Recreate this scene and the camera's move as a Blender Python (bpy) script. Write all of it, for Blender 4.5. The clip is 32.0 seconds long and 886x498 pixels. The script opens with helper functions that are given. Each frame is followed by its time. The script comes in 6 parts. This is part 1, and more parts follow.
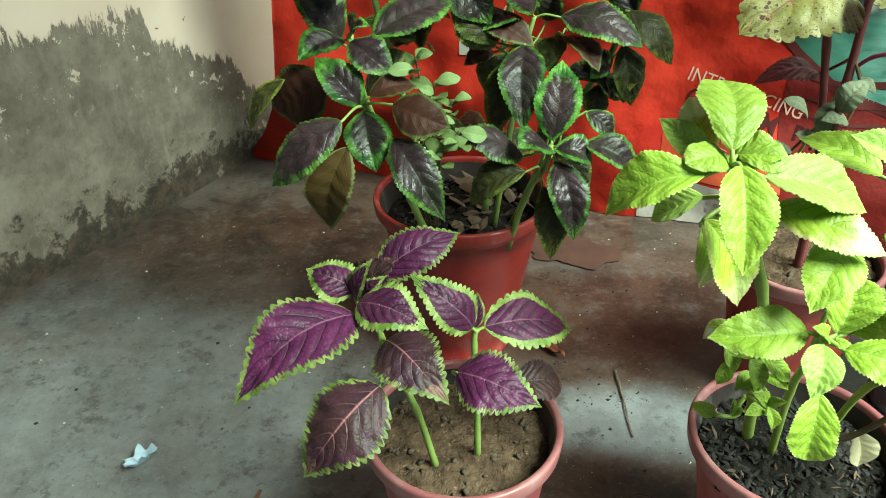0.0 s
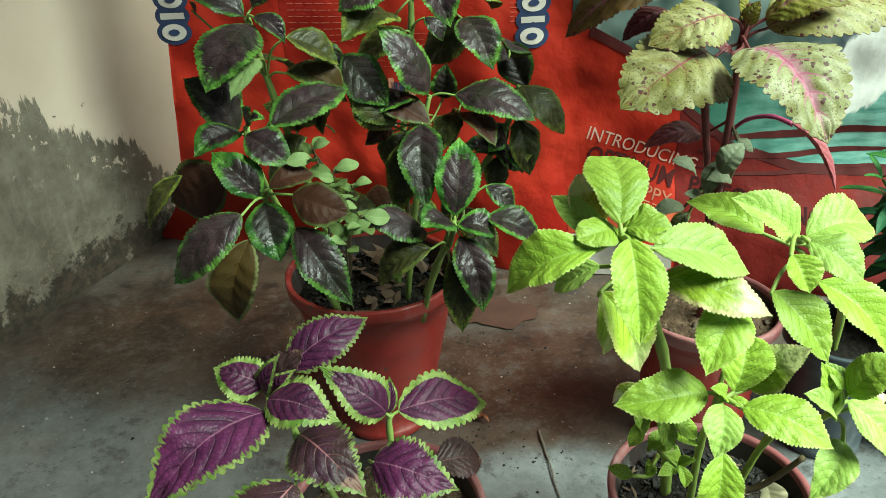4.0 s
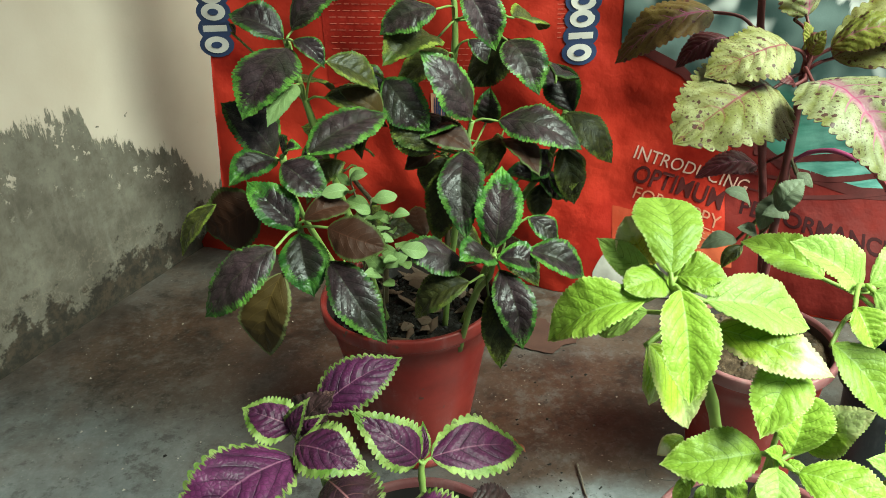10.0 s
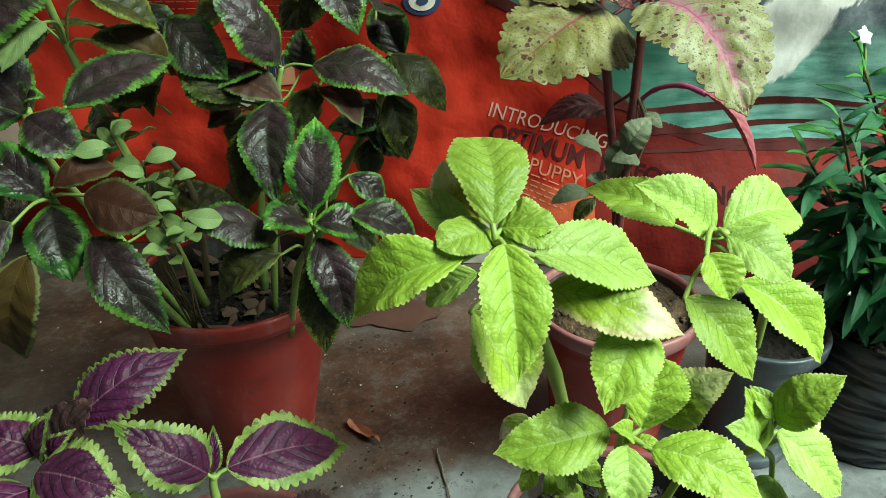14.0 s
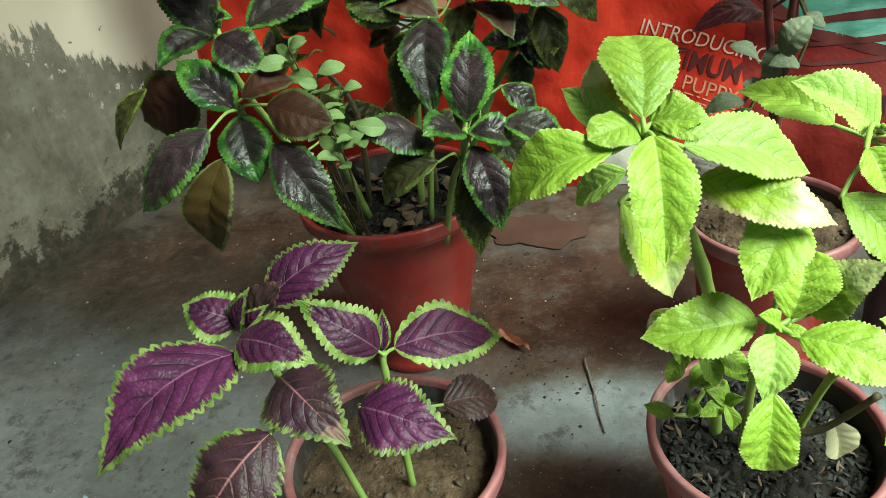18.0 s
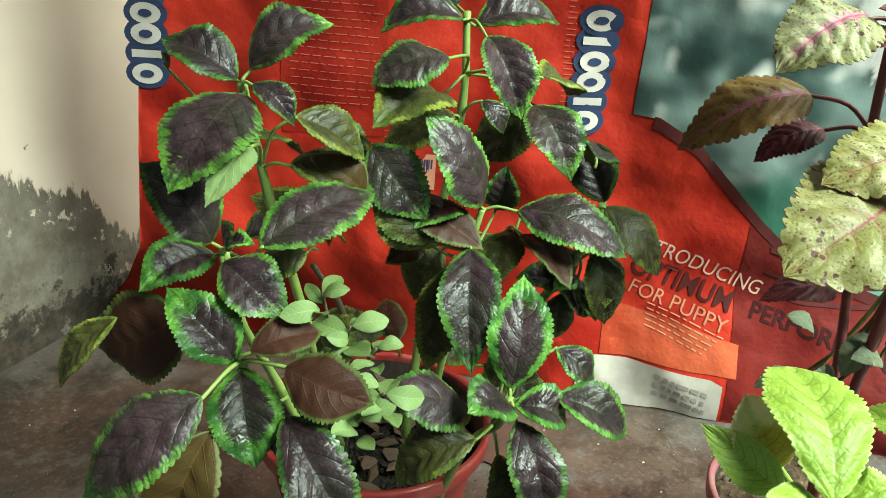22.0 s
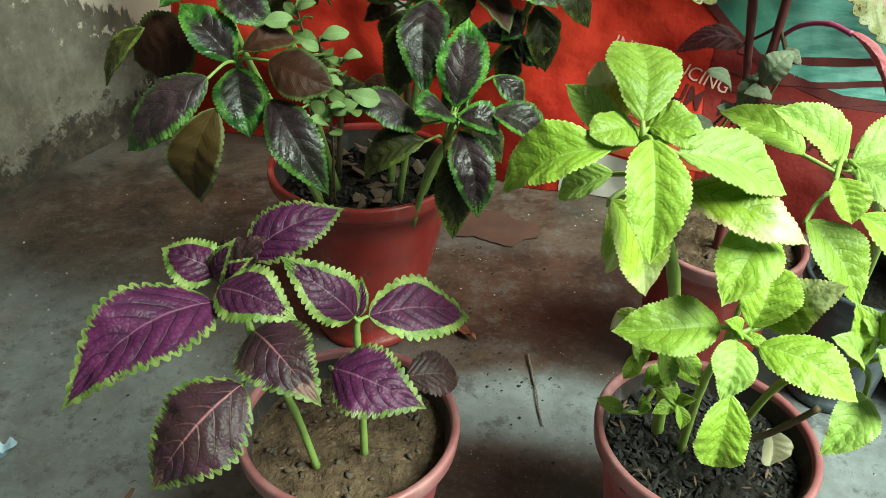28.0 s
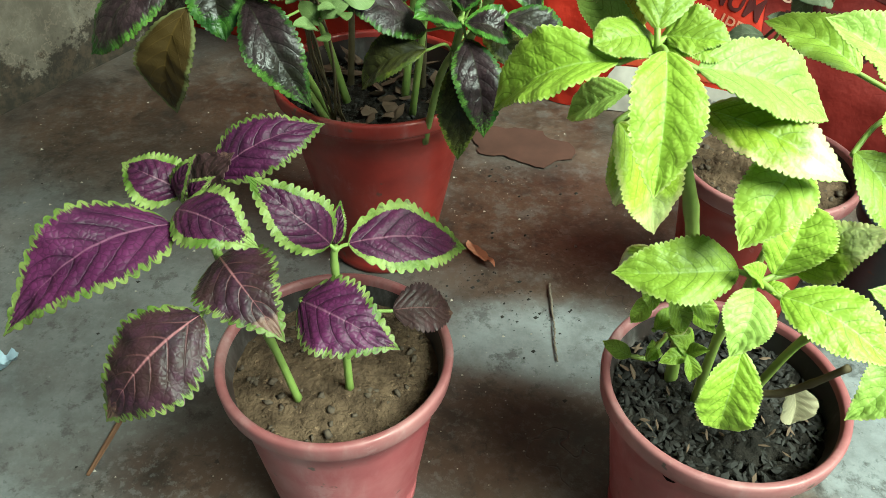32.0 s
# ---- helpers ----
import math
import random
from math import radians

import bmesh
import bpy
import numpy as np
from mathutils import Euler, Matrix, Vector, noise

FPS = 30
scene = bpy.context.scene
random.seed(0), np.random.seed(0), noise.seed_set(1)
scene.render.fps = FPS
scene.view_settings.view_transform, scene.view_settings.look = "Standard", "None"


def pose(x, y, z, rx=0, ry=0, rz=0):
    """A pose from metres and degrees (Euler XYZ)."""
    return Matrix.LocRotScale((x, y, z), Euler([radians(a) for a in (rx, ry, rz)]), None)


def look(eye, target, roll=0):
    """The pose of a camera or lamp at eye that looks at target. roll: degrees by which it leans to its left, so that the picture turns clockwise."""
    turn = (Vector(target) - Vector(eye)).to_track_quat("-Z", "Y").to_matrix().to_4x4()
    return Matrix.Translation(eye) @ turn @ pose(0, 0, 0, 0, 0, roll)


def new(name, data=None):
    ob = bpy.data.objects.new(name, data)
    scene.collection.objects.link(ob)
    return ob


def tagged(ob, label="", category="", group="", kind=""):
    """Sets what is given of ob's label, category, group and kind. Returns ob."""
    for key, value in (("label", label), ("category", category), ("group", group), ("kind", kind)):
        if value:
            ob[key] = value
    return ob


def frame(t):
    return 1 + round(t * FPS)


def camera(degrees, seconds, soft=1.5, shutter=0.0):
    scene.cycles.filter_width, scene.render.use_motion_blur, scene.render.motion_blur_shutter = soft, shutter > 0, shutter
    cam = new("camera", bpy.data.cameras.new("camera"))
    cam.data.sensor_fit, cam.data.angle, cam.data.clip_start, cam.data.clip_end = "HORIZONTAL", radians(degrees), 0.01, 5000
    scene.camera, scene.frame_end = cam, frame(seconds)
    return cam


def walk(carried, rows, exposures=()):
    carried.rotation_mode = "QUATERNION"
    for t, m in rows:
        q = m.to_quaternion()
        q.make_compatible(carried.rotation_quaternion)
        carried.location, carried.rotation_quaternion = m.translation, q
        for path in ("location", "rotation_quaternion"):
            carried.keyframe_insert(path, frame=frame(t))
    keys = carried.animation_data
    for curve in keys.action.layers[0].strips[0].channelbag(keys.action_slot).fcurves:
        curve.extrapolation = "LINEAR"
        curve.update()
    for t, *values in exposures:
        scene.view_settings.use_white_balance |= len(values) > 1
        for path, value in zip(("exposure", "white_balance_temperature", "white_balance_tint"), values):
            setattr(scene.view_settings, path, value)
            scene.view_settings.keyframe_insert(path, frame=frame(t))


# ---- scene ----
import functools

SKY = 0.013
SUN = 5.0
POT1_H = 0.0997
POT2_H = 0.096
POT3_H = 0.148
FLOOR = -0.055
EXPOSURES = [(0.0, 1.79, 6000, -24), (1.5, 1.74, 6000, -24), (3.0, 1.52, 6000, -24), (4.0, 1.42, 6000, -24), (4.5, 1.54, 6000, -24), (9.0, 1.74, 6000, -24), (10.0, 1.62, 6000, -24), (11.0, 1.87, 6000, -24), (12.0, 1.67, 6000, -24), (13.0, 1.31, 6000, -24), (14.0, 1.15, 6000, -24), (15.0, 1.27, 6000, -24), (19.0, 1.57, 6000, -24), (20.0, 1.67, 6000, -24), (21.0, 1.71, 6000, -24), (23.0, 2.16, 6000, -18), (24.0, 1.86, 6000, -18), (25.0, 1.08, 6000, -24), (26.0, 1.15, 6000, -24), (29.0, 1.56, 6000, -24), (32.0, 1.66, 6000, -24)]
cam = camera(58.83, 32.0, 0.85)
# seconds, the eye in metres, and its Euler angles in degrees
PATH = [
    (0.0, 0.0080, 0.0186, 0.5449, 58.41, 1.06, 3.07),
    (0.5, 0.0076, 0.0267, 0.5347, 57.81, 1.15, 2.95),
    (1.0, 0.0104, 0.0420, 0.5329, 57.12, 1.24, 2.74),
    (1.5, 0.0114, 0.0349, 0.5655, 59.44, 0.94, 1.76),
    (2.0, 0.0170, 0.0218, 0.5887, 62.83, 1.23, -0.51),
    (2.5, 0.0197, 0.0251, 0.5817, 63.06, 1.52, -2.20),
    (3.0, 0.0268, 0.0282, 0.5775, 63.01, 1.95, -3.18),
    (3.5, 0.0227, 0.0351, 0.5747, 62.66, 2.16, -3.53),
    (4.0, 0.0245, 0.0252, 0.5675, 61.98, 2.03, -3.56),
    (4.5, 0.0120, 0.0045, 0.5526, 60.26, 1.66, -0.92),
    (6.5, 0.0218, 0.0126, 0.5525, 59.78, 1.77, 0.62),
    (7.0, 0.0230, 0.0174, 0.5531, 59.74, 1.98, 1.05),
    (7.5, 0.0181, 0.0197, 0.5502, 59.73, 1.86, 1.26),
    (8.0, 0.0218, 0.0220, 0.5506, 59.75, 1.83, 1.30),
    (8.5, 0.0224, 0.0228, 0.5509, 59.69, 1.85, 1.38),
    (9.0, 0.0164, 0.0352, 0.5429, 58.94, 1.81, 1.32),
    (9.5, 0.0247, 0.0492, 0.5517, 58.35, 2.23, 0.79),
    (10.0, 0.0270, 0.0596, 0.5817, 62.01, 2.18, -0.36),
    (10.5, 0.0190, 0.1166, 0.5669, 62.42, 2.57, -0.50),
    (11.0, -0.0011, 0.1732, 0.5393, 62.59, 1.80, -0.11),
    (11.5, 0.0025, 0.1560, 0.5407, 62.37, 1.43, -0.05),
    (12.0, 0.0295, 0.1385, 0.5580, 63.35, 0.75, -1.59),
    (12.5, 0.0701, 0.1448, 0.5746, 66.87, -0.22, -7.89),
    (13.0, 0.0706, 0.1417, 0.5643, 67.27, -0.01, -9.05),
    (13.5, 0.0663, 0.1242, 0.5560, 64.86, 1.61, -9.39),
    (14.0, 0.0850, 0.1315, 0.5242, 60.40, 1.22, -8.80),
    (14.5, 0.0938, 0.1198, 0.5244, 58.27, 2.67, -7.33),
    (15.0, 0.0943, 0.1263, 0.5200, 57.22, 4.42, -5.58),
    (15.5, 0.0852, 0.1121, 0.5193, 56.92, 5.28, -4.45),
    (17.5, 0.0807, 0.1011, 0.5193, 56.34, 6.80, 0.16),
    (18.0, 0.0779, 0.0931, 0.5190, 56.58, 6.75, 0.32),
    (18.5, 0.0807, 0.0859, 0.5169, 56.67, 6.17, 1.09),
    (19.0, 0.0797, 0.0831, 0.5131, 56.85, 5.72, 2.06),
    (19.5, 0.0764, 0.0766, 0.5110, 56.87, 5.01, 3.10),
    (20.0, 0.0715, 0.0855, 0.4990, 56.64, 3.71, 3.91),
    (20.5, 0.0583, 0.1073, 0.4977, 56.17, 3.27, 3.06),
    (21.0, 0.0232, 0.1106, 0.5487, 58.91, 0.83, 1.58),
    (21.5, -0.0094, 0.1542, 0.5908, 64.57, -1.12, -1.53),
    (22.0, -0.0191, 0.2491, 0.5469, 65.13, -3.59, -3.28),
    (22.5, -0.0240, 0.2790, 0.5272, 64.46, -4.95, -3.74),
    (23.0, -0.0159, 0.2907, 0.5375, 65.62, -4.98, -4.78),
    (23.5, 0.0042, 0.2684, 0.5381, 66.79, -4.32, -5.21),
    (24.0, 0.0473, 0.2866, 0.5191, 67.10, -3.17, -6.45),
    (24.5, 0.0899, 0.2499, 0.5404, 67.50, -1.75, -11.19),
    (25.0, 0.0939, 0.1987, 0.5262, 65.31, -0.83, -12.37),
    (25.5, 0.0795, 0.1579, 0.5250, 61.81, -0.72, -12.09),
    (26.0, 0.0616, 0.1282, 0.5295, 60.58, 0.10, -9.63),
    (26.5, 0.0487, 0.1112, 0.5280, 58.20, 0.89, -6.10),
    (28.5, 0.0407, 0.0747, 0.5147, 56.19, -2.19, 0.25),
    (29.0, 0.0538, 0.0846, 0.5154, 56.12, -1.92, 0.25),
    (29.5, 0.0657, 0.0855, 0.4956, 53.77, -3.48, 0.78),
    (30.0, 0.0462, 0.0801, 0.5160, 50.17, -4.98, 5.28),
    (30.5, 0.0769, 0.1125, 0.4920, 50.00, -4.44, 6.28),
    (31.0, 0.0764, 0.1029, 0.4911, 50.05, -3.24, 5.66),
    (31.5, 0.0671, 0.1072, 0.4860, 49.96, -3.05, 5.41),
    (32.0, 0.0822, 0.1243, 0.4930, 49.94, -1.03, 4.12),
]
walk(cam, [(t, pose(x, y, z, rx, ry, rz)) for t, x, y, z, rx, ry, rz in PATH], EXPOSURES)

# ---- light: soft daylight from the open side, under an added unseen roof ----
SUN_EL, SUN_AZ = 52.0, 122.0
world = bpy.data.worlds.new("sky")
scene.world = world
world.use_nodes = True
wn = world.node_tree.nodes
sky = wn.new("ShaderNodeTexSky")
sky.sky_type, sky.sun_disc = "NISHITA", False
sky.sun_elevation, sky.sun_rotation = radians(SUN_EL), radians(SUN_AZ)
sky.air_density, sky.dust_density = 1.0, 2.0
wn["Background"].inputs["Strength"].default_value = SKY
world.node_tree.links.new(sky.outputs["Color"], wn["Background"].inputs["Color"])
sun = new("sun", bpy.data.lights.new("sun", "SUN"))
sun.data.energy, sun.data.angle, sun.data.color = SUN, radians(34), (1.0, 0.955, 0.885)
sun.matrix_world = look((math.sin(radians(SUN_AZ)) * 3, math.cos(radians(SUN_AZ)) * 3, 3 * math.tan(radians(SUN_EL))), (0, 0, 0))


# ---- small node language ----
class Nodes:
    """A material under construction: each method adds a node and returns its output."""

    def __init__(self, name, roughness=0.5, specular=0.5):
        self.mat = bpy.data.materials.new(name)
        self.mat.use_nodes = True
        self.tree = self.mat.node_tree
        self.bsdf = self.tree.nodes["Principled BSDF"]
        self.bsdf.inputs["Roughness"].default_value = roughness
        self.bsdf.inputs["Specular IOR Level"].default_value = specular
        self.space = None

    def put(self, socket, value):
        if hasattr(value, "node"):
            self.tree.links.new(value, socket)
        elif isinstance(value, (tuple, list)):
            socket.default_value = (*value, 1) if len(value) == 3 and socket.type == "RGBA" else value
        else:
            socket.default_value = value

    def math(self, op, a, b=0.0, clamp=False):
        n = self.tree.nodes.new("ShaderNodeMath")
        n.operation, n.use_clamp = op, clamp
        self.put(n.inputs[0], a)
        self.put(n.inputs[1], b)
        return n.outputs[0]

    def step(self, x, lo, hi, a=0.0, b=1.0):
        n = self.tree.nodes.new("ShaderNodeMapRange")
        n.interpolation_type = "SMOOTHSTEP"
        for i, v in enumerate((x, lo, hi, a, b)):
            self.put(n.inputs[i], v)
        return n.outputs[0]

    def coord(self, which="Object"):
        if self.space is not None:
            return self.space
        return self.tree.nodes.new("ShaderNodeTexCoord").outputs[which]

    def uv(self, layer):
        n = self.tree.nodes.new("ShaderNodeUVMap")
        n.uv_map = layer
        return n.outputs[0]

    def split(self, vec):
        n = self.tree.nodes.new("ShaderNodeSeparateXYZ")
        self.put(n.inputs[0], vec)
        return n.outputs

    def join(self, x, y, z):
        n = self.tree.nodes.new("ShaderNodeCombineXYZ")
        for i, v in enumerate((x, y, z)):
            self.put(n.inputs[i], v)
        return n.outputs[0]

    def noise(self, scale, detail=4, rough=0.55, vec=None, color=False, distort=0.0):
        n = self.tree.nodes.new("ShaderNodeTexNoise")
        self.put(n.inputs["Vector"], vec if vec is not None else self.coord())
        n.inputs["Scale"].default_value, n.inputs["Detail"].default_value = scale, detail
        n.inputs["Roughness"].default_value, n.inputs["Distortion"].default_value = rough, distort
        return n.outputs[1 if color else 0]

    def voronoi(self, scale, vec=None, feature="F1"):
        n = self.tree.nodes.new("ShaderNodeTexVoronoi")
        n.feature = feature
        self.put(n.inputs["Vector"], vec if vec is not None else self.coord())
        n.inputs["Scale"].default_value = scale
        return n.outputs["Distance"]

    def scaled(self, vec, s):
        n = self.tree.nodes.new("ShaderNodeVectorMath")
        n.operation = "MULTIPLY"
        self.put(n.inputs[0], vec)
        n.inputs[1].default_value = s
        return n.outputs[0]

    def mix(self, f, a, b, mode="MIX"):
        n = self.tree.nodes.new("ShaderNodeMix")
        n.data_type, n.blend_type = "RGBA", mode
        self.put(n.inputs[0], f)
        self.put(n.inputs[6], a)
        self.put(n.inputs[7], b)
        return n.outputs[2]

    def random(self):
        return self.tree.nodes.new("ShaderNodeObjectInfo").outputs["Random"]

    def color(self, c):
        self.put(self.bsdf.inputs["Base Color"], c)
        return self

    def rough(self, r):
        self.put(self.bsdf.inputs["Roughness"], r)
        return self

    def bump(self, height, strength=0.3, distance=0.002):
        n = self.tree.nodes.new("ShaderNodeBump")
        n.inputs["Strength"].default_value, n.inputs["Distance"].default_value = strength, distance
        self.put(n.inputs["Height"], height)
        self.tree.links.new(n.outputs[0], self.bsdf.inputs["Normal"])
        return self

    def thin(self, color, amount):
        """Lets light through a thin leaf."""
        t = self.tree.nodes.new("ShaderNodeBsdfTranslucent")
        self.put(t.inputs["Color"], color)
        m = self.tree.nodes.new("ShaderNodeMixShader")
        m.inputs[0].default_value = amount
        out = self.tree.nodes["Material Output"]
        self.tree.links.new(self.bsdf.outputs[0], m.inputs[1])
        self.tree.links.new(t.outputs[0], m.inputs[2])
        self.tree.links.new(m.outputs[0], out.inputs["Surface"])
        return self


# ---- materials ----
def floor_material():
    m = Nodes("polished_cement")
    p = m.coord()
    x, y, z = m.split(p)
    big, mid, fine = m.noise(3.0, 5, 0.6, distort=0.5), m.noise(9, 6, 0.68, distort=0.4), m.noise(95, 4, 0.6)
    c = m.mix(m.step(mid, 0.32, 0.70), (0.026, 0.016, 0.011), (0.086, 0.058, 0.044))
    c = m.mix(m.math("MULTIPLY", m.step(big, 0.46, 0.60), 0.4), c, m.mix(mid, (0.034, 0.033, 0.033), (0.085, 0.086, 0.088)))

    def patch(cx, cy, rx, ry, lo, hi):
        dx, dy = m.math("MULTIPLY", m.math("SUBTRACT", x, cx), 1 / rx), m.math("MULTIPLY", m.math("SUBTRACT", y, cy), 1 / ry)
        d = m.math("SQRT", m.math("ADD", m.math("MULTIPLY", dx, dx), m.math("MULTIPLY", dy, dy)))
        ragged = m.math("ADD", m.math("MULTIPLY", m.math("SUBTRACT", m.noise(9, 6, 0.7), 0.5), 1.2), d)
        return m.step(ragged, hi, lo)

    def either(*some):
        return functools.reduce(lambda p, q: m.math("MAXIMUM", p, q), some)

    # bare cement, blue-grey sheen painted in; brown water stains between the pots
    bare = either(patch(0.17, 0.645, 0.17, 0.070, 0.5, 1.1), patch(0.52, 0.55, 0.2, 0.16, 0.7, 1.1),
                  m.math("MULTIPLY", patch(-0.36, 0.62, 0.40, 0.27, 0.4, 1.3), 0.75), patch(-0.32, 0.30, 0.55, 0.19, 0.6, 1.2))
    c = m.mix(m.math("MULTIPLY", bare, 0.85), c, m.mix(m.step(m.noise(17, 6, 0.75), 0.25, 0.75), (0.100, 0.103, 0.108), (0.235, 0.250, 0.263)))
    # patches beside the pots are stains darkened further for their soft cast shade
    stain_shade = either(patch(0.16, 0.84, 0.27, 0.12, 0.6, 1.15), patch(0.125, 0.535, 0.14, 0.075, 0.5, 1.2), patch(-0.13, 0.475, 0.11, 0.055, 0.4, 1.3), patch(-0.26, 1.0, 0.34, 0.16, 0.4, 1.3))
    umber = m.mix(m.step(m.noise(13, 5, 0.65), 0.3, 0.7), (0.020, 0.010, 0.007), (0.062, 0.032, 0.021))
    c = m.mix(m.math("MULTIPLY", stain_shade, 0.85), c, umber)
    # random scuffs; their blue-grey also stands in for sky highlights on the floor
    scuff_sheen = m.math("MULTIPLY", m.step(m.noise(3.1, 7, 0.72, m.scaled(p, (1.0, 1.4, 1.0))), 0.53, 0.70), m.step(m.noise(15, 4), 0.35, 0.65))
    c = m.mix(m.math("MULTIPLY", scuff_sheen, 0.35), c, (0.13, 0.14, 0.145))
    grain = m.noise(26, 6, 0.75)
    c = m.mix(m.math("MULTIPLY", m.step(grain, 0.53, 0.64), 0.30), c, m.mix(mid, (0.085, 0.078, 0.072), (0.13, 0.135, 0.14)))
    c = m.mix(m.math("MULTIPLY", m.step(grain, 0.46, 0.36), 0.55), c, (0.014, 0.010, 0.008))
    c = m.mix(m.step(m.noise(36, 5, 0.75), 0.67, 0.73), c, (0.016, 0.012, 0.010))
    crack = m.step(m.math("ABSOLUTE", m.math("SUBTRACT", m.noise(4.2, 4, 0.6), 0.5)), 0.0030, 0.0008)
    crack = m.math("MULTIPLY", crack, m.math("MULTIPLY", m.step(x, 0.0, 0.06), m.step(m.noise(6, 3), 0.5, 0.6)))
    c = m.mix(m.math("MULTIPLY", crack, 0.8), c, (0.010, 0.008, 0.007))
    c = m.mix(m.math("MULTIPLY", m.step(m.noise(150, 4, 0.7), 0.52, 0.62), m.math("ADD", 0.10, m.math("MULTIPLY", bare, 0.16))), c, (0.20, 0.205, 0.21))
    c = m.mix(m.math("MULTIPLY", m.step(m.noise(70, 5, 0.75), 0.44, 0.34), 0.5), c, (0.016, 0.013, 0.011))
    dust = m.step(m.voronoi(120), 0.12, 0.04)
    c = m.mix(m.math("MULTIPLY", dust, m.step(m.noise(9), 0.47, 0.65)), c, (0.30, 0.28, 0.25))
    m.color(c).rough(m.step(mid, 0.25, 0.75, 0.27, 0.50))
    h = m.math("ADD", m.math("MULTIPLY", mid, 1.8), m.math("ADD", m.math("MULTIPLY", fine, 0.4), m.math("MULTIPLY", crack, -0.8)))
    return m.bump(h, 0.3, 0.003).mat


def wall_material():
    """Cream paint that has come off in ragged streaks above a damp grey foot; the line of the damp falls towards the corner."""
    m = Nodes("damp_plaster", 0.85, 0.25)
    p = m.coord()
    x, y, z = m.split(p)
    run = m.math("ADD", m.math("ADD", m.math("MULTIPLY", x, -0.431), m.math("MULTIPLY", y, -0.9023)), 0.979)
    line = m.tree.nodes.new("ShaderNodeValToRGB")
    m.put(line.inputs[0], m.math("MULTIPLY", m.math("ADD", run, 0.1), 1.6))
    stops = ((-0.06, 0.04), (-0.02, 0.085), (0.01, 0.140), (0.05, 0.148), (0.10, 0.178), (0.157, 0.200), (0.168, 0.252), (0.23, 0.250), (0.30, 0.264), (0.36, 0.268), (0.42, 0.25))
    while len(line.color_ramp.elements) < len(stops):
        line.color_ramp.elements.new(0.5)
    for e, (at, high) in zip(line.color_ramp.elements, stops):
        e.position, e.color = (at + 0.1) * 1.6, (high, high, high, 1)
    streak = m.math("SUBTRACT", m.noise(1.0, 6, 0.7, m.scaled(p, (60, 60, 13))), 0.5)
    lump = m.math("SUBTRACT", m.noise(30, 5, 0.7), 0.5)
    level = m.math("SUBTRACT", z, line.outputs[0])
    level = m.math("ADD", level, m.math("ADD", m.math("MULTIPLY", streak, -0.13), m.math("MULTIPLY", lump, -0.035)))
    bare = m.step(level, 0.006, -0.004)
    flake = m.step(m.noise(38, 6, 0.75), 0.585, 0.615)
    band = m.math("MULTIPLY", m.step(level, -0.14, -0.03), flake)
    bare = m.math("MULTIPLY", bare, m.math("SUBTRACT", 1.0, m.math("MULTIPLY", band, 0.85)), True)
    chip = m.math("MULTIPLY", m.step(m.noise(42, 3, 0.6), 0.70, 0.73), m.step(level, 0.13, 0.03))
    bare = m.math("MAXIMUM", bare, chip)
    paint = m.mix(m.step(m.noise(3, 4), 0.3, 0.7), (0.42, 0.335, 0.275), (0.50, 0.415, 0.355))
    cement = m.mix(m.step(m.noise(9, 6, 0.7), 0.30, 0.70), (0.076, 0.062, 0.049), (0.168, 0.146, 0.120))
    cement = m.mix(m.math("MULTIPLY", m.step(m.noise(1, 6, 0.72, m.scaled(p, (40, 40, 10))), 0.48, 0.72), 0.4), cement, (0.18, 0.158, 0.132))
    cement = m.mix(m.math("MULTIPLY", m.step(m.noise(60, 5, 0.75), 0.48, 0.36), 0.3), cement, (0.05, 0.04, 0.032))
    vein = m.step(m.math("ABSOLUTE", m.math("SUBTRACT", m.noise(26, 5, 0.65), 0.5)), 0.018, 0.004)
    cement = m.mix(m.math("MULTIPLY", vein, m.step(z, 0.10, -0.02, 0.05, 0.35)), cement, (0.24, 0.19, 0.145))
    mould = m.step(m.math("ADD", z, m.math("MULTIPLY", m.math("SUBTRACT", m.noise(24, 5, 0.72), 0.5), -0.32)), 0.010, -0.018)
    cement = m.mix(m.math("MULTIPLY", mould, 0.85), cement, m.mix(m.step(m.noise(60, 5, 0.7), 0.4, 0.65), (0.010, 0.007, 0.005), (0.040, 0.025, 0.016)))
    c = m.mix(bare, paint, cement)
    m.color(c)
    h = m.math("ADD", m.math("MULTIPLY", bare, -0.6), m.math("MULTIPLY", m.noise(40, 6, 0.7), 0.4))
    return m.bump(h, 0.5, 0.003).mat


def plaster_material(name, a, b):
    m = Nodes(name, 0.85, 0.25)
    m.color(m.mix(m.step(m.noise(3, 5), 0.3, 0.7), a, b))
    return m.bump(m.noise(50, 5), 0.3, 0.002).mat


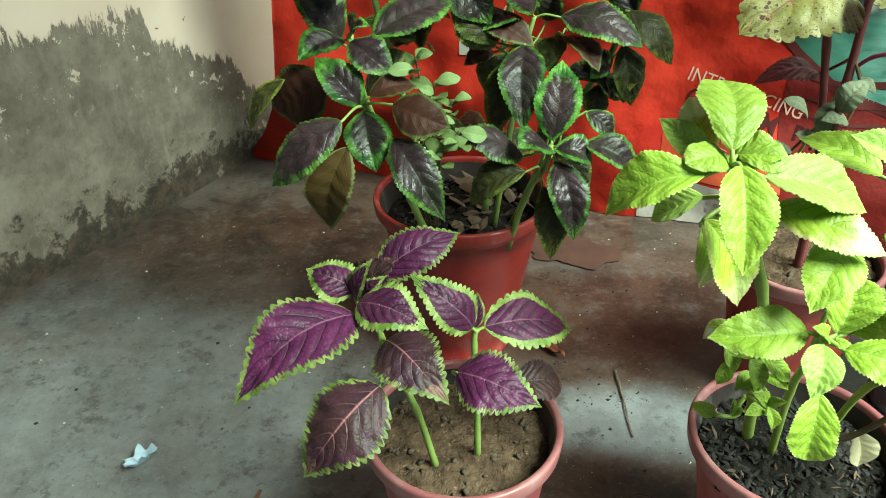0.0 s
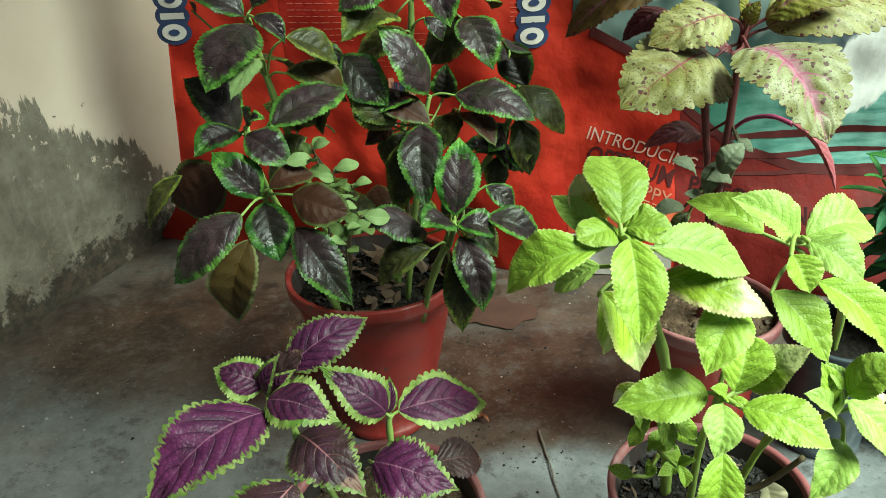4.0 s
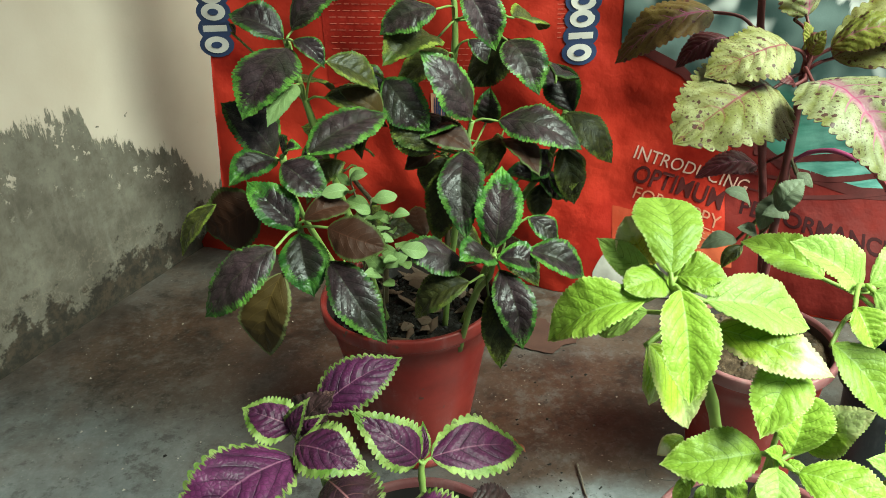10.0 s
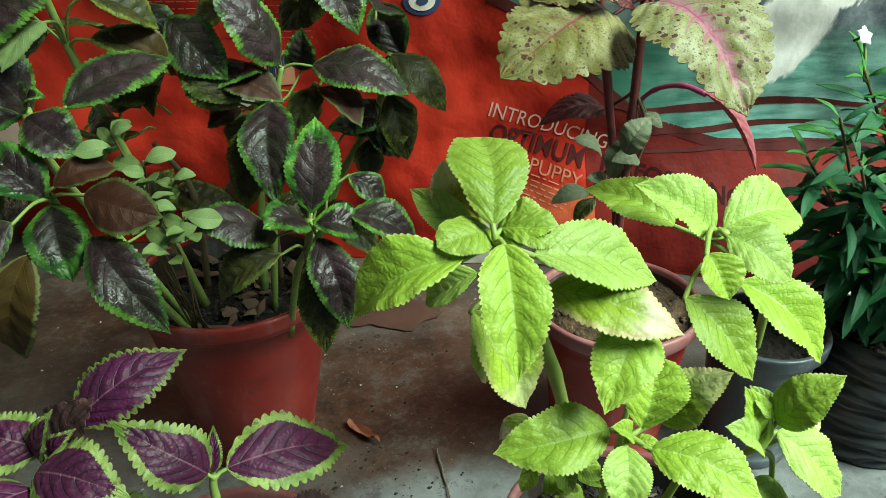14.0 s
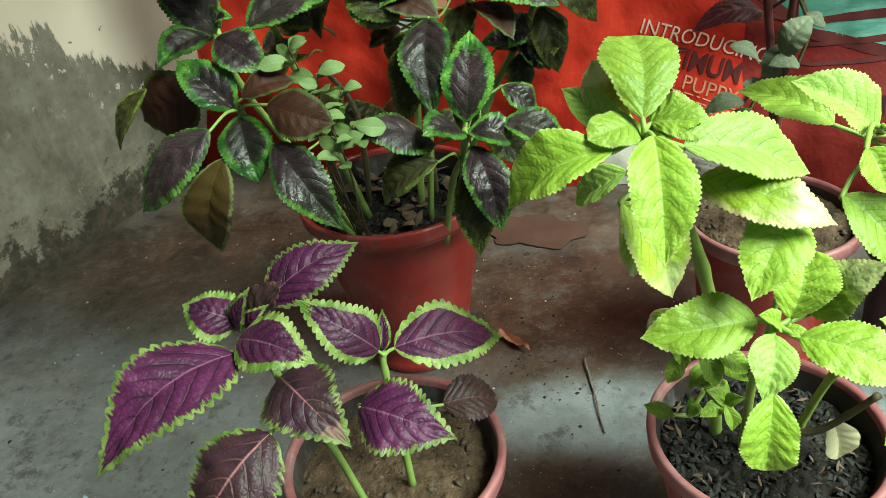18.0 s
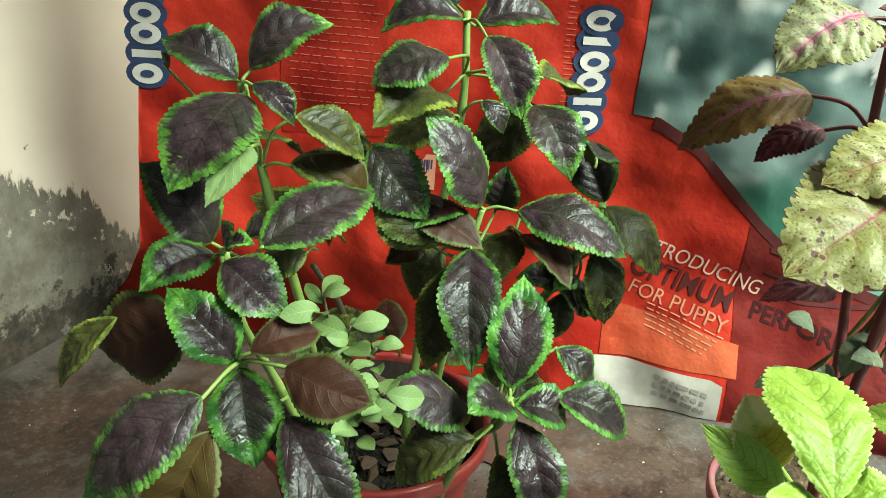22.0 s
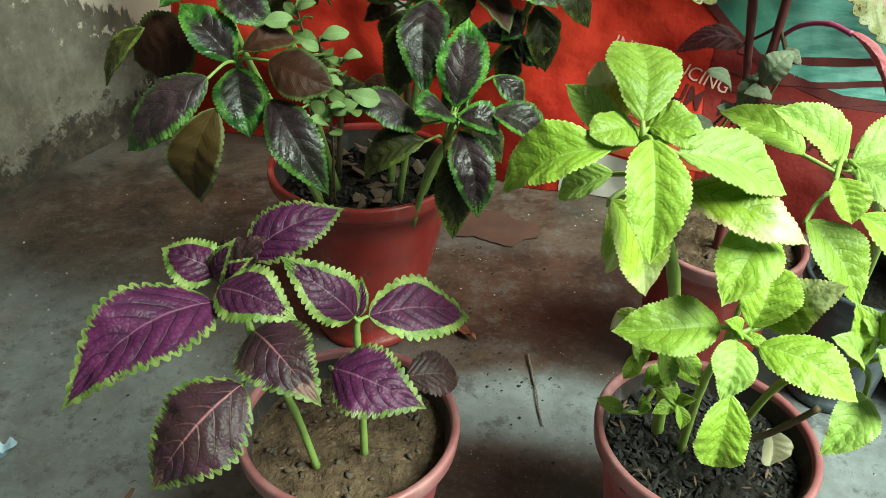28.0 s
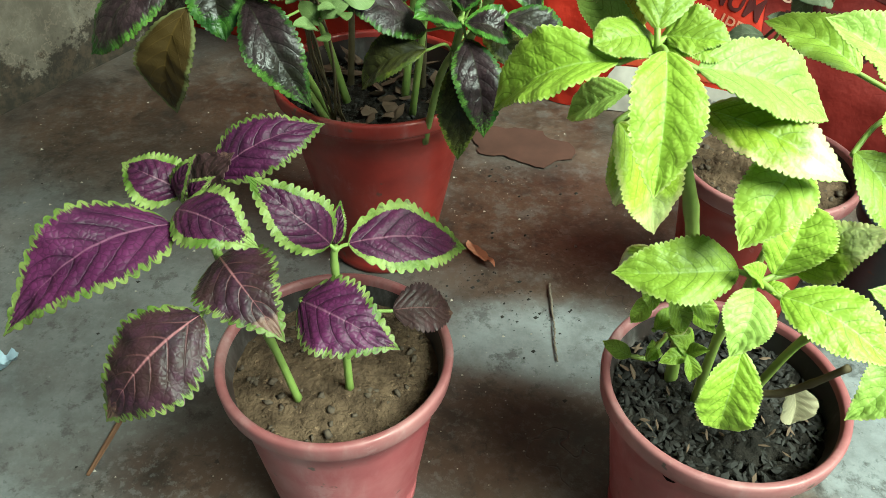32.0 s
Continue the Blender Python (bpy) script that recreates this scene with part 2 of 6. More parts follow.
def pot_material(name, a, b, gloss=0.42):
    m = Nodes(name, gloss)
    p = m.coord()
    c = m.mix(m.step(m.noise(14, 5, 0.65), 0.35, 0.7), a, b)
    dusty = m.math("MULTIPLY", m.step(m.noise(1, 5, 0.7, m.scaled(p, (30, 30, 9))), 0.52, 0.78), 0.38)
    c = m.mix(dusty, c, tuple(min(1, k * 0.6 + 0.22) for k in b))
    c = m.mix(m.math("MULTIPLY", m.step(m.noise(24, 6, 0.75), 0.58, 0.66), 0.35), c, tuple(min(1, k * 0.8 + 0.14) for k in b))
    c = m.mix(m.math("MULTIPLY", m.step(m.noise(9, 5, 0.7), 0.55, 0.72), 0.4), c, tuple(k * 0.55 for k in a))
    c = m.mix(m.step(m.noise(60, 3, 0.6), 0.68, 0.74), c, (0.08, 0.05, 0.04))
    m.color(c).rough(m.step(m.noise(20, 4), 0.3, 0.7, gloss - 0.08, gloss + 0.15))
    return m.bump(m.noise(70, 4), 0.12, 0.001).mat


def soil_material(name, dark, light):
    m = Nodes(name, 0.95, 0.15)
    c = m.mix(m.step(m.noise(45, 6, 0.7), 0.3, 0.7), dark, light)
    c = m.mix(m.step(m.noise(190, 3), 0.62, 0.75), c, tuple(min(1, k * 1.9) for k in light))
    m.color(c)
    return m.bump(m.math("ADD", m.noise(70, 6, 0.7), m.noise(240, 3)), 0.9, 0.004).mat


def plain(name, c, rough=0.6, spread=0.25, scale=60, spec=0.4):
    m = Nodes(name, rough, spec)
    lo, hi = tuple(k * (1 - spread) for k in c), tuple(min(1, k * (1 + spread)) for k in c)
    m.color(m.mix(m.noise(scale, 4, 0.6), lo, hi))
    return m.bump(m.noise(scale * 4, 3), 0.15, 0.0008).mat


def leaf_base(m, veins=9.0):
    """u along the leaf, v across it (0 at the midrib), the margin's nearness, vein masks; every leaf has a pattern of its own."""
    u, w, _ = m.split(m.uv("leaf"))
    v = m.math("ABSOLUTE", m.math("SUBTRACT", m.math("MULTIPLY", w, 2.0), 1.0))
    edge, own, _ = m.split(m.uv("edge"))
    add = m.tree.nodes.new("ShaderNodeVectorMath")
    m.put(add.inputs[0], m.coord())
    m.put(add.inputs[1], m.join(m.math("MULTIPLY", own, 7.3), m.math("MULTIPLY", own, 3.1), m.math("MULTIPLY", own, 5.7)))
    m.space, m.own = add.outputs[0], own
    # spikes that run in from the margin between the side veins
    m.feather = m.math("SUBTRACT", m.noise(1.0, 3, 0.6, m.join(m.math("MULTIPLY", u, 46.0), m.math("MULTIPLY", w, 5.0), m.math("MULTIPLY", own, 40.0))), 0.5)
    jitter = m.math("SUBTRACT", m.noise(230, 4, 0.7), 0.5)
    rib = m.step(m.math("ADD", v, m.math("MULTIPLY", u, 0.03)), 0.06, 0.012)
    wander = m.math("MULTIPLY", m.math("SUBTRACT", m.noise(38, 3), 0.5), 0.36)
    phase = m.math("FRACT", m.math("ADD", wander, m.math("MULTIPLY", m.math("SUBTRACT", u, m.math("MULTIPLY", m.math("POWER", v, 1.45), 0.25)), veins)))
    side = m.step(m.math("ABSOLUTE", m.math("SUBTRACT", phase, 0.5)), 0.085, 0.01)
    side = m.math("MULTIPLY", side, m.step(v, 0.98, 0.45))
    m.pillow = m.step(m.math("MULTIPLY", m.math("ABSOLUTE", m.math("SUBTRACT", phase, 0.5)), m.step(v, 0.02, 0.5, 0.4, 1.0)), 0.0, 0.42)
    cell = m.voronoi(300, None, "DISTANCE_TO_EDGE")
    net = m.step(cell, 0.14, 0.02)
    m.cell = m.step(cell, 0.0, 0.35)
    return u, v, edge, jitter, rib, side, net


def leaf_tone(m, c, amount=0.3):
    """Older and younger leaves of one plant differ a little in depth of colour."""
    k = m.step(m.own, 0.0, 1.0, 1.0 - amount, 1.0 + amount * 0.6)
    return m.mix(1.0, c, m.join(k, k, k), "MULTIPLY")


def purple_leaf(name, middle, dark, vein, brown=0.0, rim=0.08, lit=0.7):
    m = Nodes(name, 0.5, 0.32)
    u, v, edge, j, rib, side, net = leaf_base(m, 7)
    e = m.math("ADD", edge, m.math("ADD", m.math("MULTIPLY", j, 0.06), m.math("MULTIPLY", m.feather, 0.26)))
    c = m.mix(m.step(m.noise(60, 4), 0.3, 0.7), dark, middle)
    c = m.mix(m.math("MULTIPLY", m.step(m.noise(24, 3), 0.42, 0.66), 0.5), c, dark)
    c = m.mix(m.math("MULTIPLY", m.pillow, 0.35), c, tuple(k * 1.35 for k in middle))
    c = m.mix(m.math("MULTIPLY", side, 0.65), c, tuple(k * 0.55 for k in dark))
    c = m.mix(m.math("MULTIPLY", net, 0.40), c, tuple(k * 0.6 for k in dark))
    if brown:
        c = m.mix(m.math("MULTIPLY", m.step(m.noise(34, 5, 0.7), 0.38, 0.62), brown), c, (0.040, 0.020, 0.014))
        c = m.mix(m.math("MULTIPLY", m.step(m.math("MULTIPLY", m.noise(50, 5, 0.7), m.step(u, 0.3, 1.0)), 0.40, 0.5), brown), c, (0.26, 0.15, 0.11))
        c = m.mix(m.math("MULTIPLY", m.math("MULTIPLY", side, m.step(v, 0.75, 0.15)), brown * 0.5), c, vein)
    c = m.mix(m.math("MULTIPLY", m.math("MULTIPLY", rib, m.step(u, 1.0, 0.3, 0.25, 1.0)), 0.8), c, vein)
    green = m.mix(m.step(m.noise(70, 3), 0.3, 0.7), tuple(k * lit for k in (0.15, 0.25, 0.035)), tuple(k * lit for k in (0.42, 0.52, 0.15)))
    green = m.mix(m.math("MULTIPLY", m.step(m.noise(150, 3, 0.7), 0.58, 0.70), 0.6), green, dark)
    c = m.mix(m.step(e, rim + 0.02, rim - 0.015), c, green)
    c = leaf_tone(m, c, 0.15)
    m.color(c).thin(c, 0.16)
    h = m.math("ADD", m.math("MULTIPLY", side, -0.6), m.math("ADD", m.math("MULTIPLY", m.cell, 0.30), m.math("MULTIPLY", m.noise(120, 3), 0.4)))
    return m.bump(m.math("ADD", h, m.math("MULTIPLY", m.pillow, 0.5)), 0.42, 0.0014).mat


def dark_leaf(name, centre=(0.040, 0.018, 0.022), rim=(0.075, 0.23, 0.035), wide=0.13, gloss=0.42):
    m = Nodes(name, gloss, 0.30)
    u, v, edge, j, rib, side, net = leaf_base(m, 6)
    swing = m.math("MULTIPLY", m.math("SUBTRACT", m.noise(24, 2), 0.5), 0.45)
    e = m.math("ADD", m.math("ADD", edge, swing), m.math("ADD", m.math("MULTIPLY", j, 0.22), m.math("MULTIPLY", m.feather, 0.50)))
    c = m.mix(m.step(m.noise(85, 5, 0.75), 0.3, 0.75), tuple(k * 0.35 for k in centre), tuple(k * 1.7 for k in centre))
    c = m.mix(m.math("MULTIPLY", m.step(m.noise(26, 3), 0.45, 0.7), 0.5), c, (0.020, 0.030, 0.010))
    c = m.mix(m.math("MULTIPLY", side, 0.6), c, tuple(k * 0.3 for k in centre))
    c = m.mix(m.math("MULTIPLY", net, 0.35), c, tuple(k * 0.35 for k in centre))
    c = m.mix(m.math("MULTIPLY", rib, 0.5), c, (0.050, 0.050, 0.030))
    green = m.mix(m.step(m.noise(70, 3), 0.35, 0.65), tuple(k * 0.5 for k in rim), (rim[0] * 2.2, rim[1] * 1.6, rim[2] * 1.5))
    green = m.mix(m.math("MULTIPLY", m.math("MAXIMUM", net, side), 0.35), green, tuple(k * 0.35 for k in rim))
    c = m.mix(m.step(e, wide + 0.12, wide - 0.05), c, green)
    c = leaf_tone(m, c, 0.35)
    drop = m.math("MULTIPLY", m.step(m.noise(240, 2), 0.68, 0.71), m.step(m.noise(30, 2), 0.42, 0.55))
    m.color(c).thin(c, 0.12).rough(m.math("SUBTRACT", m.step(m.noise(60, 3), 0.35, 0.7, gloss - 0.06, gloss + 0.16), m.math("MULTIPLY", drop, 0.30)))
    h = m.math("ADD", m.math("MULTIPLY", side, -0.5), m.math("ADD", m.math("MULTIPLY", m.cell, 0.40), m.math("MULTIPLY", m.noise(150, 3), 0.3)))
    h = m.math("ADD", h, m.math("MULTIPLY", m.pillow, 0.45))
    return m.bump(m.math("ADD", h, m.math("MULTIPLY", drop, 1.2)), 0.28, 0.0013).mat


def lime_leaf(name, a, b, burnt=0.0):
    m = Nodes(name, 0.50, 0.38)
    u, v, edge, j, rib, side, net = leaf_base(m, 7)
    c = m.mix(m.step(m.noise(18, 4, 0.55), 0.15, 0.85), a, b)
    c = m.mix(m.math("MULTIPLY", m.pillow, 0.22), c, b)
    c = m.mix(m.math("MULTIPLY", side, 0.75), c, tuple(k * 0.58 for k in a))
    c = m.mix(m.math("MULTIPLY", net, 0.28), c, tuple(k * 0.70 for k in a))
    c = m.mix(m.math("MULTIPLY", m.step(m.noise(50, 4, 0.6), 0.55, 0.75), 0.14), c, tuple(min(1, k * 1.15 + 0.05) for k in b))
    c = m.mix(m.math("MULTIPLY", rib, 0.35), c, (0.46, 0.60, 0.22))
    c = m.mix(m.math("MULTIPLY", m.step(m.math("ADD", edge, m.math("MULTIPLY", j, 0.08)), 0.035, 0.005), 0.5), c, (0.58, 0.60, 0.24))
    if burnt:
        f = m.math("ADD", m.math("MULTIPLY", u, 0.95), m.math("MULTIPLY", m.noise(30, 5, 0.7), 0.6))
        c = m.mix(m.math("MULTIPLY", m.step(f, 0.80, 1.0), burnt * 0.95), c, (0.84, 0.78, 0.55))
        c = m.mix(m.math("MULTIPLY", m.step(m.math("ADD", edge, m.math("MULTIPLY", j, 0.3)), 0.16, 0.02), burnt * 0.8), c, (0.66, 0.52, 0.28))
        c = m.mix(m.math("MULTIPLY", m.step(m.noise(75, 3), 0.68, 0.74), burnt * 0.4), c, (0.42, 0.30, 0.13))
    c = leaf_tone(m, c, 0.22)
    m.color(c).thin(c, 0.24)
    h = m.math("ADD", m.math("MULTIPLY", m.pillow, 0.5), m.math("ADD", m.math("MULTIPLY", m.cell, 0.4), m.math("MULTIPLY", m.noise(75, 3), 0.3)))
    return m.bump(h, 0.30, 0.0014).mat


def mottled_leaf(name, a, b, pink, reach=0.5, red=0.0, spread=0.14, spots=1.0):
    m = Nodes(name, 0.48, 0.35)
    u, v, edge, j, rib, side, net = leaf_base(m, 7)
    c = m.mix(m.step(m.noise(34, 5, 0.7), 0.32, 0.68), a, b)
    olive = m.step(m.math("ADD", m.noise(17, 3, 0.6), m.math("MULTIPLY", m.feather, 0.25)), 0.50, 0.62)
    c = m.mix(m.math("MULTIPLY", olive, 0.7), c, (a[0] * 0.75, a[1] * 0.62, a[2] * 0.3))
    c = m.mix(m.math("MULTIPLY", m.math("MULTIPLY", m.step(edge, 0.22, 0.02), m.step(m.noise(26, 3), 0.40, 0.60)), 0.6), c, (a[0] * 0.8, a[1] * 0.7, a[2] * 0.3))
    c = m.mix(m.math("MULTIPLY", m.math("MAXIMUM", m.math("MULTIPLY", net, 0.7), side), 0.45), c, tuple(k * 0.62 for k in a))
    c = m.mix(m.math("MULTIPLY", m.pillow, 0.25), c, tuple(min(1, k * 1.1) for k in b))
    if red:
        c = m.mix(m.math("MULTIPLY", m.step(m.noise(30, 4), 0.3, 0.6), red), c, (0.12, 0.022, 0.03))
    # wine-red blotches and a fine dust of specks
    blotch = m.math("ADD", m.voronoi(170), m.math("MULTIPLY", m.math("SUBTRACT", m.noise(110, 4, 0.75), 0.5), 1.3))
    blotch = m.math("ADD", blotch, m.step(m.noise(22, 2), 0.44, 0.60, 0.16, 0.0))
    c = m.mix(m.math("MULTIPLY", m.step(blotch, 0.30, 0.22), 0.9 * spots), c, (0.085, 0.018, 0.026))
    speck = m.math("ADD", m.voronoi(430), m.math("MULTIPLY", m.math("SUBTRACT", m.noise(60, 3), 0.5), 0.5))
    c = m.mix(m.math("MULTIPLY", m.step(speck, 0.30, 0.18), 0.65 * spots), c, (0.11, 0.045, 0.030))
    near = m.math("ADD", v, m.math("MULTIPLY", m.math("SUBTRACT", m.noise(80, 4, 0.7), 0.5), 0.5))
    near = m.math("SUBTRACT", near, m.math("MULTIPLY", side, spread * 1.3))
    halo = m.math("MULTIPLY", m.step(near, spread * 0.8, spread * 0.8 - 0.22), m.step(u, 0.98, reach))
    c = m.mix(m.math("MULTIPLY", halo, 0.8), c, tuple(min(1, k * 0.7 + 0.20) for k in pink))
    c = m.mix(m.math("MULTIPLY", m.math("MAXIMUM", rib, m.math("MULTIPLY", m.math("MULTIPLY", side, m.step(v, 0.55, 0.1)), 0.6)), 0.85), c, pink)
    c = leaf_tone(m, c, 0.15)
    m.color(c).thin(c, 0.30)
    h = m.math("ADD", m.math("MULTIPLY", m.pillow, 0.8), m.math("MULTIPLY", m.cell, 0.18))
    return m.bump(m.math("ADD", h, m.math("MULTIPLY", m.noise(36, 2), 0.4)), 0.36, 0.0015).mat


def under_leaf(name, a, b, amount=0.15, rim=None):
    m = Nodes(name, 0.6, 0.3)
    u, v, edge, j, rib, side, net = leaf_base(m, 7)
    c = m.mix(m.noise(40, 4), a, b)
    c = m.mix(m.math("MULTIPLY", m.math("MAXIMUM", rib, m.math("MULTIPLY", side, 0.6)), 0.5), c, tuple(min(1, k * 1.6) for k in b))
    if rim:
        c = m.mix(m.step(m.math("ADD", edge, m.math("MULTIPLY", j, 0.10)), 0.09, 0.03), c, rim)
    m.color(c).thin(c, amount)
    return m.bump(m.math("ADD", side, m.math("MULTIPLY", net, 0.15)), 0.25, 0.001).mat


CEMENT = floor_material()
DAMP = wall_material()
PAINT = plaster_material("cream_paint", (0.62, 0.55, 0.47), (0.72, 0.66, 0.58))
UNSEEN_ROOF = plaster_material("unseen_roof_plaster", (0.24, 0.23, 0.215), (0.31, 0.30, 0.28))
POT_PINK = pot_material("dusty_red_plastic", (0.225, 0.042, 0.052), (0.315, 0.095, 0.104))
POT_RED = pot_material("red_plastic", (0.20, 0.015, 0.013), (0.27, 0.028, 0.023), 0.38)
POT_RIM = pot_material("worn_rim_plastic", (0.22, 0.068, 0.074), (0.33, 0.150, 0.152), 0.45)
INSIDE = pot_material("dark_inner_plastic", (0.014, 0.011, 0.010), (0.045, 0.026, 0.022), 0.6)
POT_DARK = pot_material("slate_plastic", (0.030, 0.040, 0.050), (0.055, 0.066, 0.078), 0.4)
SOIL_PALE = soil_material("dry_silt_soil", (0.044, 0.028, 0.018), (0.118, 0.078, 0.050))
SOIL_DARK = soil_material("dark_compost", (0.007, 0.006, 0.005), (0.024, 0.020, 0.017))
CRUMB = plain("compost_crumbs", (0.013, 0.011, 0.0095), 0.75, 0.85, 40)
CLOD = plain("soil_clods", (0.072, 0.052, 0.038), 0.95, 0.4, 50)
HUSK = plain("dry_husk", (0.10, 0.064, 0.042), 0.8, 0.5, 40)
STEM_GREEN = plain("pale_green_stem", (0.18, 0.25, 0.060), 0.5, 0.5, 70)
STEM_LIME = plain("lime_stem", (0.25, 0.33, 0.07), 0.5, 0.4, 60)
STEM_RED = plain("dark_red_stem", (0.12, 0.03, 0.032), 0.5, 0.4, 50)
STEM_BROWN = plain("brown_twig", (0.085, 0.065, 0.032), 0.75, 0.4, 60)
PURPLE = purple_leaf("purple_coleus", (0.088, 0.014, 0.064), (0.032, 0.006, 0.027), (0.20, 0.08, 0.14), 0.0, 0.045, 0.50)
PURPLE_WIDE = purple_leaf("wide_edged_purple_coleus", (0.084, 0.014, 0.056), (0.034, 0.007, 0.028), (0.20, 0.08, 0.13), 0.0, 0.13, 0.66)
PURPLE_OLD = purple_leaf("fading_purple_coleus", (0.060, 0.020, 0.042), (0.022, 0.010, 0.016), (0.36, 0.15, 0.17), 0.55, 0.035, 0.50)
PURPLE_DULL = purple_leaf("dull_plum_coleus", (0.075, 0.035, 0.04), (0.03, 0.016, 0.018), (0.17, 0.08, 0.08), 0.5, -0.3)
PURPLE_UNDER = under_leaf("purple_underside", (0.10, 0.05, 0.07), (0.16, 0.10, 0.09))
DARK = dark_leaf("dark_coleus", (0.034, 0.020, 0.024), (0.058, 0.155, 0.026), 0.07, 0.38)
DARK_BRIGHT = dark_leaf("bright_edged_coleus", (0.032, 0.019, 0.022), (0.066, 0.19, 0.030), 0.20, 0.38)
DARK_OLIVE = dark_leaf("olive_coleus", (0.058, 0.058, 0.014), (0.095, 0.15, 0.024), 0.08, 0.46)
DARK_BROWN = under_leaf("brown_coleus", (0.028, 0.011, 0.006), (0.062, 0.022, 0.011), 0.25, (0.075, 0.10, 0.022))
KHAKI = under_leaf("khaki_coleus", (0.038, 0.023, 0.006), (0.078, 0.048, 0.011), 0.25, (0.15, 0.16, 0.06))
DARK_UNDER = under_leaf("olive_underside", (0.055, 0.070, 0.018), (0.11, 0.12, 0.035))
PALE_UNDER = under_leaf("pale_underside", (0.12, 0.18, 0.055), (0.21, 0.28, 0.11))
LIME = lime_leaf("lime_coleus", (0.245, 0.375, 0.028), (0.38, 0.51, 0.075))
LIME_PALE = lime_leaf("pale_lime_coleus", (0.31, 0.46, 0.075), (0.45, 0.59, 0.15))
LIME_BURNT = lime_leaf("yellowing_lime_coleus", (0.30, 0.43, 0.03), (0.46, 0.56, 0.06), 1.0)
LIME_YELLOW = lime_leaf("half_yellow_lime_coleus", (0.29, 0.42, 0.03), (0.44, 0.56, 0.06), 0.4)
LIME_OCHRE = lime_leaf("ochre_lime_coleus", (0.40, 0.32, 0.03), (0.56, 0.48, 0.09), 0.7)
LIME_UNDER = under_leaf("lime_underside", (0.28, 0.46, 0.07), (0.40, 0.58, 0.13), 0.3)
PARCH = under_leaf("parched_leaf", (0.46, 0.41, 0.25), (0.60, 0.55, 0.37), 0.2)
MOTTLED = mottled_leaf("mottled_coleus", (0.24, 0.235, 0.045), (0.50, 0.48, 0.25), (0.26, 0.022, 0.065), 0.4, 0.0, 0.10)
MOTTLED_PINK = mottled_leaf("pink_veined_coleus", (0.25, 0.255, 0.055), (0.54, 0.54, 0.34), (0.46, 0.05, 0.19), 0.75, 0.0, 0.32)
MOTTLED_OLIVE = mottled_leaf("olive_mottled_coleus", (0.16, 0.17, 0.02), (0.30, 0.29, 0.06), (0.30, 0.08, 0.10), 0.3)
MOTTLED_RED = mottled_leaf("red_mottled_coleus", (0.16, 0.10, 0.02), (0.27, 0.19, 0.05), (0.46, 0.06, 0.19), 0.3, 0.35, 0.2)
RED_LEAF = mottled_leaf("dark_red_coleus", (0.09, 0.02, 0.025), (0.15, 0.04, 0.04), (0.3, 0.05, 0.11), 0.3, 0.8)
RED_UNDER = under_leaf("wine_underside", (0.15, 0.05, 0.06), (0.24, 0.10, 0.10))
WITHERED = under_leaf("withered_pink_leaf", (0.27, 0.050, 0.075), (0.46, 0.15, 0.17))
STEM_PINK = plain("magenta_stalk", (0.27, 0.045, 0.12), 0.45, 0.4, 60)
GREY_GREEN = under_leaf("downy_grey_green_leaf", (0.105, 0.16, 0.040), (0.18, 0.245, 0.085), 0.3)
DULL = under_leaf("dull_grey_leaf", (0.12, 0.15, 0.09), (0.2, 0.22, 0.14), 0.15)
GLOSSY = under_leaf("glossy_green_leaf", (0.011, 0.060, 0.022), (0.032, 0.125, 0.046), 0.12)
GLOSSY_YOUNG = under_leaf("young_green_leaf", (0.04, 0.15, 0.03), (0.09, 0.25, 0.05), 0.2)
PETAL = plain("white_petal", (0.85, 0.85, 0.84), 0.5, 0.05)


# ---- mesh helpers ----
def mesh_object(name, verts, faces, mats, slots=None, smooth=True):
    me = bpy.data.meshes.new(name)
    me.from_pydata([tuple(v) for v in verts], [], faces)
    for mt in mats:
        me.materials.append(mt)
    if slots is not None:
        me.polygons.foreach_set("material_index", slots)
    if smooth:
        me.polygons.foreach_set("use_smooth", [True] * len(faces))
    me.update()
    return new(name, me)


def under(ob, parent):
    ob.parent = parent
    ob.matrix_parent_inverse = parent.matrix_basis.inverted()
    return ob


def part(name, verts, faces, mat, parent, label="", smooth=True):
    ob = under(mesh_object(name, verts, faces, [mat], None, smooth), parent)
    return tagged(ob, label) if label else ob


def thing(name, at, label, category, group=""):
    ob = new(name)
    ob.empty_display_size = 0.02
    ob.location = at
    bpy.context.view_layer.update()
    return tagged(ob, label, category, group)


def lathe(profile, at, sides=64, wob=0.0, seed=0):
    """A turned body: (radius, height) pairs from the first to the last."""
    rng = random.Random(seed)
    ph = [rng.uniform(0, 6.28) for _ in range(3)]
    verts, faces = [], []
    for r, z in profile:
        for i in range(sides):
            a = 2 * math.pi * i / sides
            q = r * (1 + wob * (math.sin(2 * a + ph[0]) + 0.6 * math.sin(3 * a + ph[1])))
            verts.append((at[0] + q * math.cos(a), at[1] + q * math.sin(a), at[2] + z))
    for k in range(len(profile) - 1):
        for i in range(sides):
            j = (i + 1) % sides
            faces.append((k * sides + i, k * sides + j, (k + 1) * sides + j, (k + 1) * sides + i))
    return verts, faces


